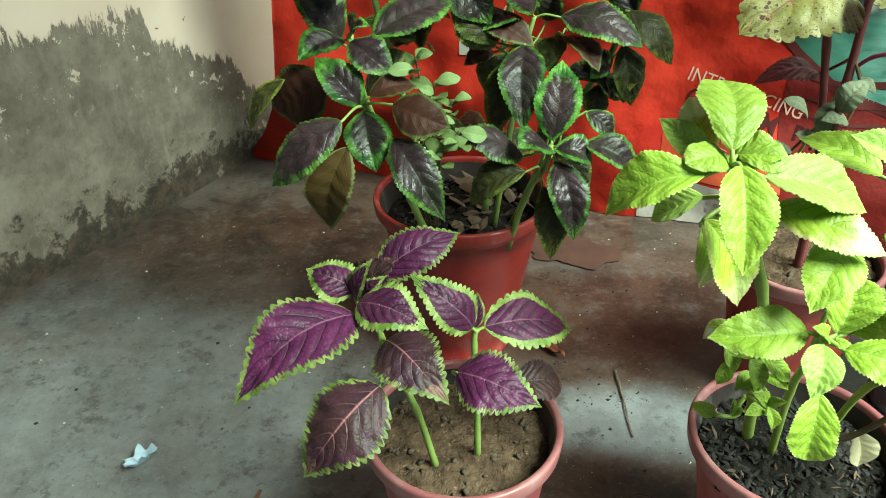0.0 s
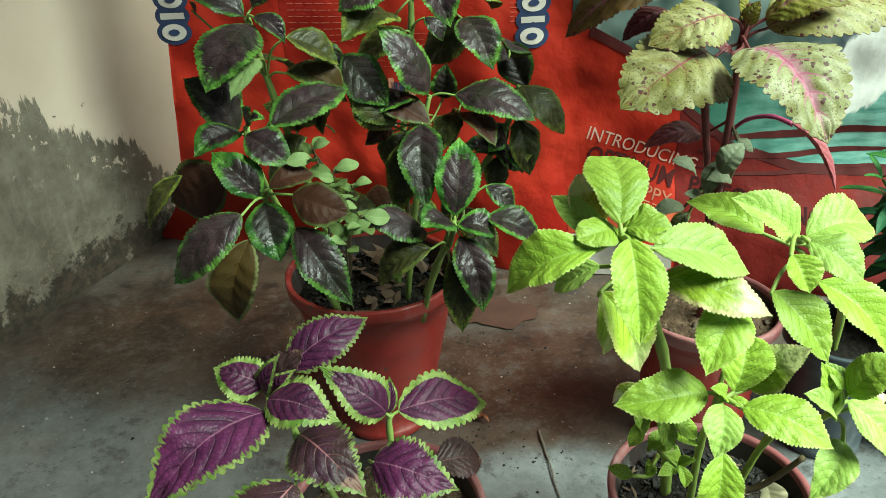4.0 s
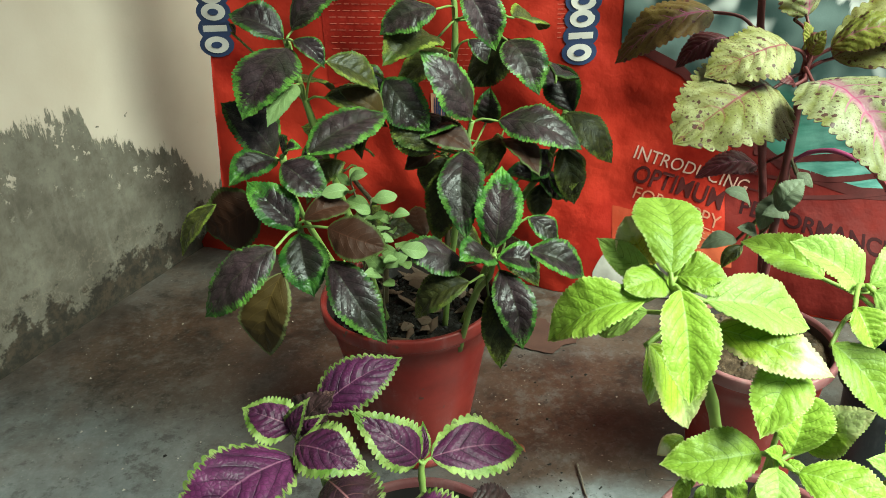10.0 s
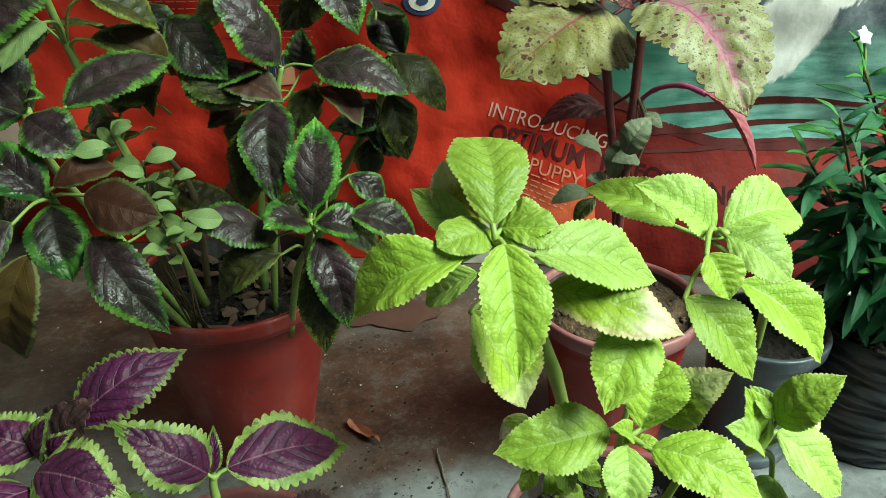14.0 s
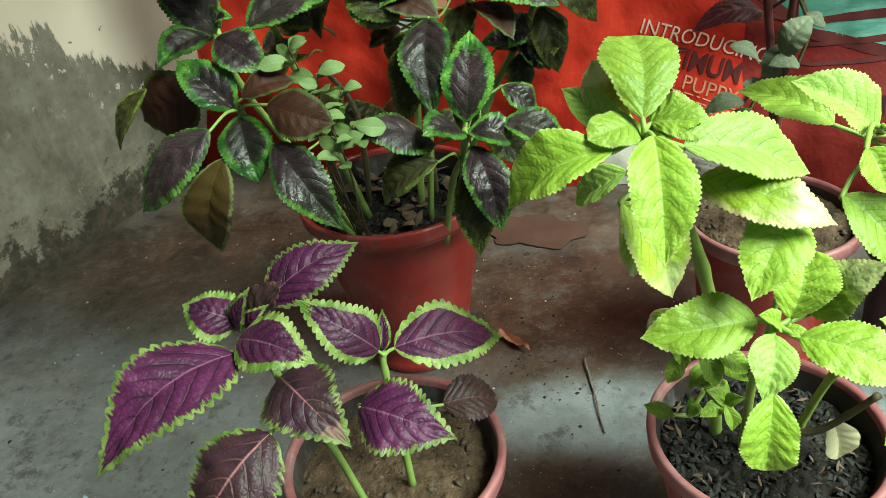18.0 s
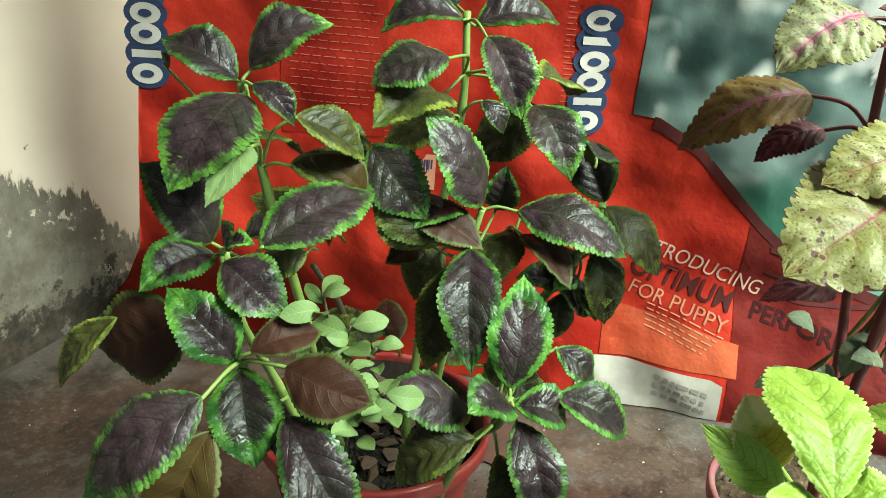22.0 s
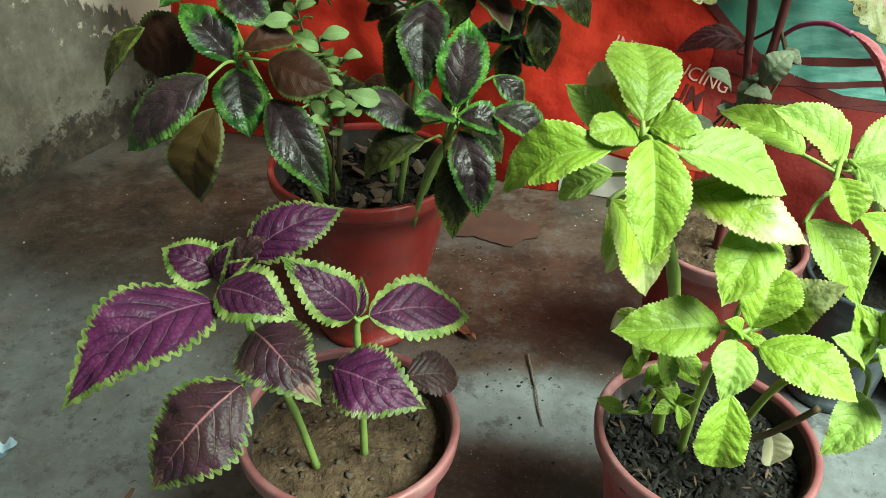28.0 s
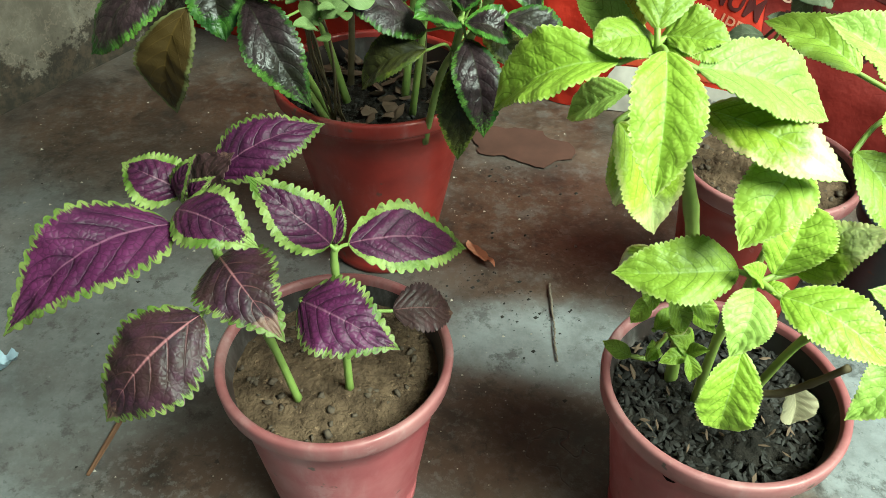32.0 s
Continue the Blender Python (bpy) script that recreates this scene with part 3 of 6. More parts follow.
def tube(points, radii, sides=8):
    """A tapered tube along points."""
    pts = [Vector(p) for p in points]
    verts, faces = [], []
    for i, p in enumerate(pts):
        d = (pts[min(i + 1, len(pts) - 1)] - pts[max(i - 1, 0)]).normalized()
        a = d.orthogonal().normalized() if i == 0 else (a - d * a.dot(d)).normalized()
        b = d.cross(a)
        for k in range(sides):
            t = 2 * math.pi * k / sides
            verts.append(p + (a * math.cos(t) + b * math.sin(t)) * radii[i])
    for i in range(len(pts) - 1):
        for k in range(sides):
            j = (k + 1) % sides
            faces.append((i * sides + k, i * sides + j, (i + 1) * sides + j, (i + 1) * sides + k))
    faces.append(tuple(range(sides))[::-1])
    faces.append(tuple(range((len(pts) - 1) * sides, len(pts) * sides)))
    return verts, faces


def spline(points, n=6):
    """A smooth line through points (Catmull-Rom)."""
    p = [Vector(q) for q in points]
    p = [p[0] * 2 - p[1], *p, p[-1] * 2 - p[-2]]
    out = []
    for i in range(1, len(p) - 2):
        for k in range(n):
            t = k / n
            out.append(0.5 * ((2 * p[i]) + (p[i + 1] - p[i - 1]) * t + (2 * p[i - 1] - 5 * p[i] + 4 * p[i + 1] - p[i + 2]) * t * t
                              + (3 * p[i] - p[i - 1] - 3 * p[i + 1] + p[i + 2]) * t ** 3))
    return out + [p[-2]]


def box(a, b):
    (x0, y0, z0), (x1, y1, z1) = a, b
    v = [(x0, y0, z0), (x1, y0, z0), (x1, y1, z0), (x0, y1, z0), (x0, y0, z1), (x1, y0, z1), (x1, y1, z1), (x0, y1, z1)]
    return v, [(0, 3, 2, 1), (4, 5, 6, 7), (0, 1, 5, 4), (1, 2, 6, 5), (2, 3, 7, 6), (3, 0, 4, 7)]


# ---- leaves ----
STYLE = {  # teeth, their depth, veins, quilting, stalk, fullness of the base and of the tip
    "purple": (16, 0.26, 7, 0.017, 0.0012, 0.58, 1.30),
    "dark": (21, 0.13, 6, 0.015, 0.0011, 0.72, 1.12),
    "lime": (24, 0.14, 7, 0.0095, 0.0017, 0.66, 1.10),
    "mottled": (17, 0.17, 7, 0.024, 0.0014, 0.52, 0.98),
    "plain": (6, 0.0, 6, 0.006, 0.0009, 0.7, 0.8),
}
FORM = {  # least and most arch, fold and turned-down margin
    "purple": (0.17, 0.24, 0.05, 0.30, 0.3, 0.8),
    "dark": (0.09, 0.22, 0.20, 0.75, 0.3, 1.0),
    "lime": (0.08, 0.19, 0.38, 0.85, 0.3, 0.9),
    "mottled": (0.14, 0.24, 0.25, 0.60, 0.6, 1.1),
    "plain": (0.05, 0.15, 0.1, 0.4, 0.1, 0.4),
}
LEAF_COUNT = [0]


def leaf(plant, base, tip, wide, mats, style="dark", node=None, roll=0.0, bow=None, fold=None, droop=None, tone=None, name="leaf", face=(0, -0.55, 1), curl=0.0, blunt=0.0):
    """One leaf from its blade's base to its tip: wide is width over length, bow arches the midrib, fold lifts the halves
    into a V, droop turns the margins down, roll tips it about its length; node is where its stalk leaves the stem; blunt rounds its tip."""
    LEAF_COUNT[0] += 1
    rng = random.Random(LEAF_COUNT[0] * 7 + 1)
    teeth, depth, veins, quilt, stalk, full, point = STYLE[style]
    point -= blunt
    lo_b, hi_b, lo_f, hi_f, lo_d, hi_d = FORM[style]
    a, b, c = rng.uniform(lo_b, hi_b), rng.uniform(lo_f, hi_f), rng.uniform(lo_d, hi_d)
    bow, fold, droop = a if bow is None else bow, b if fold is None else fold, c if droop is None else droop
    base, tip = Vector(base), Vector(tip)
    axis = tip - base
    L = axis.length
    axis.normalize()
    want = Vector(face)
    n = want - axis * want.dot(axis)
    if n.length < 0.12:
        n = Vector((0, -1, 0)) - axis * (-axis.y)
    n.normalize()
    n = Matrix.Rotation(radians(roll), 3, axis) @ n
    lat = n.cross(axis)
    frame_m = Matrix((axis, lat, n)).transposed().to_4x4()
    frame_m.translation = base
    nu = teeth * (7 if style in ("purple", "mottled") else 5)
    vs = np.array([-1, -0.90, -0.74, -0.56, -0.38, -0.2, -0.05, 0.05, 0.2, 0.38, 0.56, 0.74, 0.90, 1.0])
    if style == "plain":
        nu, vs = 14, np.array([-1, -0.6, -0.06, 0.06, 0.6, 1.0])
    nv = len(vs)
    u = np.linspace(0, 1, nu + 1)
    h = u ** full * (1 - u) ** point
    h = h / h.max() * wide * L / 2
    h = np.maximum(h, 0.0004)
    hmax = h.max()
    env = np.clip(np.minimum(u / 0.08, (1 - u) / 0.10), 0, 1)
    ph, pa, pb = (rng.uniform(0, 6.28) for _ in range(3))
    U, V = np.meshgrid(u, vs, indexing="ij")
    A, S = np.abs(V), np.sign(V)
    # the two halves are never quite alike
    Hh = h[:, None] * (1 + 0.05 * np.sin(5.3 * U + pa + S) + 0.03 * np.sin(13 * U + pb + 2 * S))
    run = teeth * u ** 0.92
    scallop = (np.abs(np.sin(np.pi * run)) ** 0.5 * env)[:, None]
    tooth = depth * hmax * (0.45 + 0.55 * h / hmax)[:, None] * scallop
    Y = V * Hh + S * tooth * (A > 0.95)
    X = U * L + (A * Hh * 0.20 + tooth * (A > 0.95) * (0.1 if style == "purple" else 0.22)) * env[:, None]
    Z = bow * L * np.sin(np.pi * U ** 0.85) - droop * Hh * A ** 2 * 0.5 + fold * Hh * A
    # the blade swells between sunken side veins
    swell = np.abs(np.cos(np.pi * veins * (U - 0.25 * A ** 1.45))) ** 0.7 - 0.6
    Z += quilt * L * swell * np.minimum(A * 5, 1) * (1.08 - A) * np.sin(np.pi * np.clip(U, 0, 1)) ** 0.6
    Z += (0.05 if style == "dark" else 0.09) * Hh * np.sin(2 * np.pi * (1.6 * U) + ph + S) * A ** 2
    if style != "plain":
        Z += 0.03 * hmax * np.sin(31 * U + pa + 2 * S) * A ** 3 * env[:, None]
        Z += 0.02 * hmax * np.sin(23 * U + 9 * V + pb) * np.sin(17 * U - 11 * V + ph) * env[:, None]
    Z += curl * L * (U ** 2 - U) * V
    bend = 0.045 * math.sin(ph)
    Y += bend * L * np.sin(np.pi * U)
    top = np.stack([X, Y, Z], -1).reshape(-1, 3)
    low = top - np.array([0, 0, 0.0006])
    N = len(top)
    idx = np.arange(N).reshape(nu + 1, nv)
    a, b, c, d = idx[:-1, :-1].ravel(), idx[1:, :-1].ravel(), idx[1:, 1:].ravel(), idx[:-1, 1:].ravel()
    quads = np.stack([a, b, c, d], -1)
    faces = quads.tolist() + (quads[:, ::-1] + N).tolist()
    slots = [0] * len(quads) + [1] * len(quads)
    verts = np.concatenate([top, low]).tolist()
    width_here = np.minimum((1 - A) * Hh / hmax, (1 - U) * 0.9)
    uv1 = np.stack([U, V * 0.5 + 0.5], -1).reshape(-1, 2)
    uv2 = np.stack([width_here * 2 / 2, np.full_like(U, rng.random())], -1).reshape(-1, 2)
    uv1, uv2 = np.concatenate([uv1, uv1]), np.concatenate([uv2, uv2])
    if node is not None:
        inv = frame_m.inverted()
        start = inv @ Vector(node)
        mid = start * 0.45 + Vector((-(start.length) * 0.15, 0, start.length * 0.06))
        tv, tf = tube(spline([start, mid, Vector((0.0, 0, -0.0012)), Vector((L * 0.03, 0, -0.0012 + bow * L * 0.10))], 4), [stalk * 1.1] * 5 + [stalk] * 6 + [stalk * 0.7] * 2, 6)
        k = len(verts)
        verts += [tuple(p) for p in tv]
        faces += [tuple(k + i for i in f) for f in tf]
        slots += [2] * len(tf)
        uv1 = np.concatenate([uv1, np.full((len(tv), 2), 0.5)])
        uv2 = np.concatenate([uv2, np.full((len(tv), 2), 0.5)])
    ob = mesh_object(name, verts, faces, list(mats), slots)
    me = ob.data
    loops = np.empty(len(me.loops), int)
    me.loops.foreach_get("vertex_index", loops)
    for lay, arr in (("leaf", uv1), ("edge", uv2)):
        me.uv_layers.new(name=lay).data.foreach_set("uv", arr[loops].ravel())
    ob.matrix_basis = frame_m
    under(ob, plant)
    if tone:
        tagged(ob, tone)
    return ob


def stem(plant, points, r0, r1, mat, name="stem", knots=True):
    line = spline(points, 6)
    k = len(line)
    radii = [r0 + (r1 - r0) * i / (k - 1) for i in range(k)]
    if knots:
        radii = [r * (1.18 if i % 6 == 0 else 1.0) for i, r in enumerate(radii)]
    v, f = tube(line, radii, 10)
    return part(name, v, f, mat, plant)


def flower_pot(plant, at, r_in, height, r_foot, mats, soil_drop=0.012, seed=0, sides=72):
    """A tapered plastic pot with a rolled rim, a step under it and a foot."""
    wall = 0.0025
    body = [(r_foot * 0.3, 0.004), (r_foot - 0.003, 0.0), (r_foot - 0.001, 0.003), (r_foot - 0.001, 0.013)]
    r_step = r_in - 0.002
    n = 7
    for i in range(n + 1):
        t = i / n
        body.append((r_foot - 0.001 + (r_step - r_foot) * t, 0.013 + (height - 0.036) * t))
    body += [(r_step + 0.0022, height - 0.0215), (r_step + 0.003, height - 0.016)]
    v, f = lathe(body, at, sides, 0.004, seed)
    pot = part("pot", v, f, mats[0], plant)
    rim = [(r_step + 0.003, height - 0.0165), (r_in + 0.0042, height - 0.0150), (r_in + 0.0052, height - 0.0135), (r_in + 0.0062, height - 0.003),
           (r_in + 0.0057, height - 0.0008), (r_in + 0.0042, height), (r_in + 0.0012, height - 0.0004), (r_in, height - 0.002),
           (r_in - 0.0006, height - 0.006)]
    v, f = lathe(rim, at, sides, 0.004, seed)
    under(part("rim", v, f, mats[1], plant), pot)
    v, f = lathe([(r_in - 0.0006, height - 0.006), (r_in - 0.006, height - 0.03), (r_in - 0.018, height - 0.055)], at, sides, 0.004, seed)
    under(part("inner_wall", v, f, INSIDE, plant, "dark inside of the pot"), pot)
    return pot


def soil_bed(plant, at, radius, rough, mat, seed=0, mound=0.006):
    rings, sides = 44, 110
    verts, faces = [(at[0], at[1], at[2] + mound)], []
    for k in range(1, rings + 1):
        r = radius * k / rings
        for i in range(sides):
            a = 2 * math.pi * i / sides
            x, y = at[0] + r * math.cos(a), at[1] + r * math.sin(a)
            q = Vector((x * 60 + seed, y * 60, 0))
            z = mound * (1 - (r / radius) ** 2) + rough * (noise.noise(q) + 0.7 * noise.noise(q * 2.7) + 0.55 * abs(noise.noise(q * 5.3)) + 0.3 * noise.noise(q * 11))
            verts.append((x, y, at[2] + z))
    for i in range(sides):
        faces.append((0, 1 + i, 1 + (i + 1) % sides))
    for k in range(rings - 1):
        for i in range(sides):
            j = (i + 1) % sides
            faces.append((1 + k * sides + i, 1 + (k + 1) * sides + i, 1 + (k + 1) * sides + j, 1 + k * sides + j))
    return part("soil", verts, faces, mat, plant)


def crumbs(plant, at, radius, count, size, mat, seed, name="soil_crumb", flat=0.6, long=1.4):
    """Loose lumps and chips lying on the soil, joined into one piece."""
    rng = random.Random(seed)
    verts, faces = [], []
    for _ in range(count):
        r, a = radius * math.sqrt(rng.random()), rng.uniform(0, 6.283)
        s = size * rng.uniform(0.35, 1.0) ** 1.5 + size * 0.15
        m = pose(at[0] + r * math.cos(a), at[1] + r * math.sin(a), at[2] + s * 0.2, rng.uniform(-35, 35), rng.uniform(-35, 35), rng.uniform(0, 360))
        k = len(verts)
        for p in ((1, 0, 0), (-1, 0, 0), (0, 1, 0), (0, -1, 0), (0, 0, 1), (0, 0, -1), (0.7, 0.6, 0.4), (-0.6, -0.7, 0.5)):
            q = Vector((p[0] * s * long * rng.uniform(0.6, 1.1), p[1] * s * rng.uniform(0.6, 1.1), p[2] * s * flat * rng.uniform(0.6, 1.1)))
            verts.append(m @ q)
        for f in ((0, 6, 4), (6, 2, 4), (2, 1, 4), (1, 7, 4), (7, 3, 4), (3, 0, 4), (0, 2, 6), (1, 3, 7), (2, 0, 5), (1, 2, 5), (3, 1, 5), (0, 3, 5)):
            faces.append(tuple(k + i for i in f))
    ob = part(name, verts, faces, mat, plant, "", flat > 0.5)
    return tagged(ob, kind="stuff")


# ---- the place ----
def grid_floor():
    ob = mesh_object("floor", *box((-3.0, -3.0, FLOOR - 0.12), (3.2, 2.2, FLOOR)), [CEMENT], None, False)
    tagged(ob, "dark polished cement floor with brown stains, dust, and painted shade and sheen", "floor", kind="structure")


grid_floor()
WALL_A, WALL_B = Vector((-0.422, 1.287, 0)), Vector((-0.637, 0.837, 0))
along = (WALL_B - WALL_A).normalized()
side_n = Vector((along.y, -along.x, 0))
if side_n.x > 0:
    side_n = -side_n


def slab(name, a, b, normal, thick, height, mat, label, low=0.0):
    a, b, t = Vector(a), Vector(b), Vector(normal) * thick
    v = [a, b, b + t, a + t]
    verts = [p + Vector((0, 0, low)) for p in v] + [p + Vector((0, 0, height)) for p in v]
    faces = [(0, 3, 2, 1), (4, 5, 6, 7), (0, 1, 5, 4), (1, 2, 6, 5), (2, 3, 7, 6), (3, 0, 4, 7)]
    bm = bmesh.new()
    vv = [bm.verts.new(p) for p in verts]
    for f in faces:
        bm.faces.new([vv[i] for i in f])
    bmesh.ops.recalc_face_normals(bm, faces=bm.faces)
    me = bpy.data.meshes.new(name)
    bm.to_mesh(me)
    bm.free()
    me.materials.append(mat)
    return tagged(new(name, me), label, "wall", kind="structure")


WEST_END = WALL_A - along * 0.22
slab("wall_west", WEST_END, WALL_A + along * 3.2, side_n, 0.2, 2.7, DAMP, "cream painted wall with peeling paint and a damp grey foot", -0.1)
slab("wall_north", WEST_END + Vector((-0.3, 0.0, 0)), (3.2, WEST_END.y - 0.1, 0), (0, 1, 0), 0.2, 2.7, PAINT, "plain cream wall behind the feed bag", -0.1)
# added slab, never in view: blocks the sky overhead so the light is directional
unseen_roof = mesh_object("ceiling", *box((-3.0, -1.9, 2.7), (1.40, 2.2, 2.85)), [UNSEEN_ROOF], None, False)
tagged(unseen_roof, "unseen plain slab added overhead to hold back skylight", "ceiling", kind="structure")

# ---- the feed bag that stands behind the plants ----
def ramp(x, pts):
    for (a, b), (c, d) in zip(pts, pts[1:]):
        if x <= c:
            return b + (d - b) * max(0.0, (x - a) / (c - a))
    return pts[-1][1]


def bag_point(x, z, off=0.0):
    """A place on the crumpled sheet; off metres in front of it."""
    foot = 1.175 - 0.31 * x
    upright = 1.134 - 0.0986 * x
    t = min(1.0, max(0.0, (z - FLOOR) / 0.19))
    t = t * t * (3 - 2 * t)
    y = foot + (upright - foot) * t
    q = Vector((x * 7, z * 6, 0.3))
    y += 0.016 * noise.noise(q) + 0.007 * noise.noise(q * 2.6) + 0.0018 * noise.noise(q * 6.0)
    return Vector((x, y - off, z))


LEFT = [(FLOOR, -0.425), (0.02, -0.372), (0.11, -0.322), (0.40, -0.292), (0.70, -0.285)]
ARC = [(0.24, 0.325), (0.29, 0.322), (0.34, 0.295), (0.433, 0.205), (0.50, 0.150), (0.60, 0.118), (0.72, 0.108), (1.2, 0.10)]


def sheet(name, x0, x1, low, high, off, mat, parent, step=0.008, label=""):
    """A piece of the bag's skin between two edges, given as functions of x."""
    nx = max(2, int((x1 - x0) / step))
    verts, faces = [], []
    nz = 2
    for i in range(nx + 1):
        x = x0 + (x1 - x0) * i / nx
        nz = max(nz, int((high(x) - low(x)) / step))
    nz = min(nz, 130)
    for back in (0.0, 0.0008):
        for i in range(nx + 1):
            x = x0 + (x1 - x0) * i / nx
            for k in range(nz + 1):
                z = low(x) + (high(x) - low(x)) * k / nz
                verts.append(bag_point(max(x, ramp(z, LEFT)) if x < 0 else x, z, off - back))
    n = (nx + 1) * (nz + 1)
    for i in range(nx):
        for k in range(nz):
            a = i * (nz + 1) + k
            q = (a, a + nz + 1, a + nz + 2, a + 1)
            faces += [q, tuple(n + j for j in q[::-1])]
    return part(name, verts, faces, mat, parent, label)


def bag_red(name, a, b, gloss=0.42):
    m = Nodes(name, 0.5, 0.14)
    c = m.mix(m.step(m.noise(7, 5, 0.6), 0.3, 0.7), a, b)
    c = m.mix(m.math("MULTIPLY", m.step(m.noise(26, 6, 0.7), 0.55, 0.75), 0.35), c, tuple(min(1, k * 1.5 + 0.010) for k in b))
    m.color(c).rough(m.step(m.noise(14, 4), 0.3, 0.7, gloss, gloss + 0.2))
    crease = m.math("ABSOLUTE", m.math("SUBTRACT", m.noise(11, 5, 0.6), 0.5))
    return m.bump(m.math("ADD", m.math("MULTIPLY", crease, 2.4), m.math("MULTIPLY", m.noise(24, 3, 0.4), 0.4)), 0.34, 0.006).mat


def bag_photo():
    """A blurred garden print: dark foliage above, pale teal lawn below, and pale woolly shapes."""
    m = Nodes("printed_photo", 0.32, 0.5)
    p = m.coord()
    x, y, z = m.split(p)
    c = m.mix(m.step(m.noise(11, 2, 0.5), 0.38, 0.66), (0.02, 0.036, 0.034), (0.15, 0.19, 0.18))
    c = m.mix(m.step(m.noise(18, 1, 0.5), 0.58, 0.74), c, (0.42, 0.42, 0.40))
    slate = m.mix(m.step(m.noise(24, 6, 0.75), 0.3, 0.7), (0.045, 0.055, 0.075), (0.22, 0.24, 0.27))
    c = m.mix(m.step(x, 0.58, 0.66), c, slate)
    lawn = m.mix(m.step(m.noise(1, 5, 0.65, m.scaled(p, (9, 14, 46))), 0.3, 0.7), (0.04, 0.13, 0.11), (0.24, 0.42, 0.37))
    lawn = m.mix(m.step(x, 0.66, 0.42), lawn, (0.035, 0.10, 0.07))
    c = m.mix(m.step(m.math("ADD", z, m.math("MULTIPLY", m.noise(9, 3), 0.06)), 0.315, 0.27), c, lawn)
    # pale wool with a ragged fringe of strands
    strand = m.math("SUBTRACT", m.noise(1, 3, 0.6, m.join(m.math("MULTIPLY", m.math("SUBTRACT", x, m.math("MULTIPLY", z, 0.35)), 75.0), 0.0, m.math("MULTIPLY", z, 26.0))), 0.5)

    def tuft(cx, cz, rx, rz, lean=0.0, ragged=0.45):
        dx = m.math("MULTIPLY", m.math("SUBTRACT", m.math("SUBTRACT", x, cx), m.math("MULTIPLY", m.math("SUBTRACT", z, cz), lean)), 1 / rx)
        dz = m.math("MULTIPLY", m.math("SUBTRACT", z, cz), 1 / rz)
        r = m.math("SQRT", m.math("ADD", m.math("MULTIPLY", dx, dx), m.math("MULTIPLY", dz, dz)))
        r = m.math("ADD", r, m.math("MULTIPLY", strand, ragged))
        return m.step(m.math("ADD", r, m.math("MULTIPLY", m.math("SUBTRACT", m.noise(30, 3), 0.5), 0.35)), 1.03, 0.90)

    wool = m.math("MAXIMUM", tuft(0.568, 0.455, 0.085, 0.115, -0.25), tuft(0.715, 0.325, 0.062, 0.04, 0.0, 0.8))
    wool = m.math("MAXIMUM", wool, tuft(0.675, 0.265, 0.05, 0.075, 0.35))
    fur = m.mix(m.step(m.math("ADD", m.math("MULTIPLY", strand, 0.3), m.noise(16, 4)), 0.3, 0.65), (0.55, 0.53, 0.51), (0.80, 0.78, 0.76))
    c = m.mix(m.math("MULTIPLY", wool, 0.95), c, fur)
    m.color(c)
    return m.bump(m.noise(20, 5, 0.6), 0.4, 0.004).mat


RED = bag_red("red_woven_plastic", (0.22, 0.010, 0.0065), (0.38, 0.026, 0.014))
# deep red print, darkened further to stand for the plants' shade
RED_DEEP_SHADE = bag_red("shaded_deep_red_print", (0.062, 0.004, 0.004), (0.12, 0.008, 0.006), 0.6)
RED_PANEL = bag_red("panel_red_print", (0.175, 0.008, 0.006), (0.28, 0.018, 0.010))
FAINT = plain("faint_print", (0.40, 0.10, 0.07), 0.5, 0.3)
ORANGE = bag_red("faded_orange_print", (0.27, 0.030, 0.014), (0.40, 0.085, 0.038))
MAROON = plain("maroon_print", (0.055, 0.008, 0.008), 0.75, 0.4, 60, 0.2)
PHOTO = bag_photo()
WHITE_PRINT = plain("white_print", (0.50, 0.45, 0.42), 0.45, 0.12)
PALE_PRINT = plain("faded_pale_print", (0.44, 0.26, 0.21), 0.5, 0.2)
RUST_PRINT = plain("faded_rust_print", (0.40, 0.16, 0.10), 0.5, 0.2)
NAVY = plain("navy_print", (0.025, 0.035, 0.085), 0.4, 0.2)
GREY_PRINT = plain("grey_print", (0.36, 0.33, 0.31), 0.5, 0.2)
GREY_BAR = plain("worn_grey_print", (0.23, 0.205, 0.19), 0.6, 0.5, 60)
BEIGE_PRINT = plain("beige_print", (0.48, 0.22, 0.14), 0.5, 0.2)
DIRTY_WHITE = plain("dirty_white_plastic", (0.36, 0.325, 0.295), 0.55, 0.75, 16)

bag = thing("feed_bag", (0.2, 1.10, FLOOR), "red woven plastic feed bag with a printed garden photo, crumpled", "bag")
TOP = 0.66
sheet("bag_sheet", -0.43, 1.12, lambda x: FLOOR + 0.001, lambda x: TOP, 0.0, RED, bag, 0.006)
sheet("back_sheet", -0.42, 1.11, lambda x: FLOOR + 0.001, lambda x: TOP, -0.035, RED, bag, 0.03, "plain red back of the bag")
hem_v, hem_f = [], []
for i in range(61):
    x = -0.285 + 1.40 * i / 60
    hem_v += [bag_point(x, TOP - 0.001, -0.0006), bag_point(x, TOP - 0.001, -0.035), bag_point(x, TOP - 0.0035, -0.035), bag_point(x, TOP - 0.0035, -0.0006)]
for i in range(60):
    hem_f += [(4 * i + k, 4 * i + (k + 1) % 4, 4 * i + 4 + (k + 1) % 4, 4 * i + 4 + k) for k in range(4)]
part("hem", hem_v, hem_f, RED, bag)
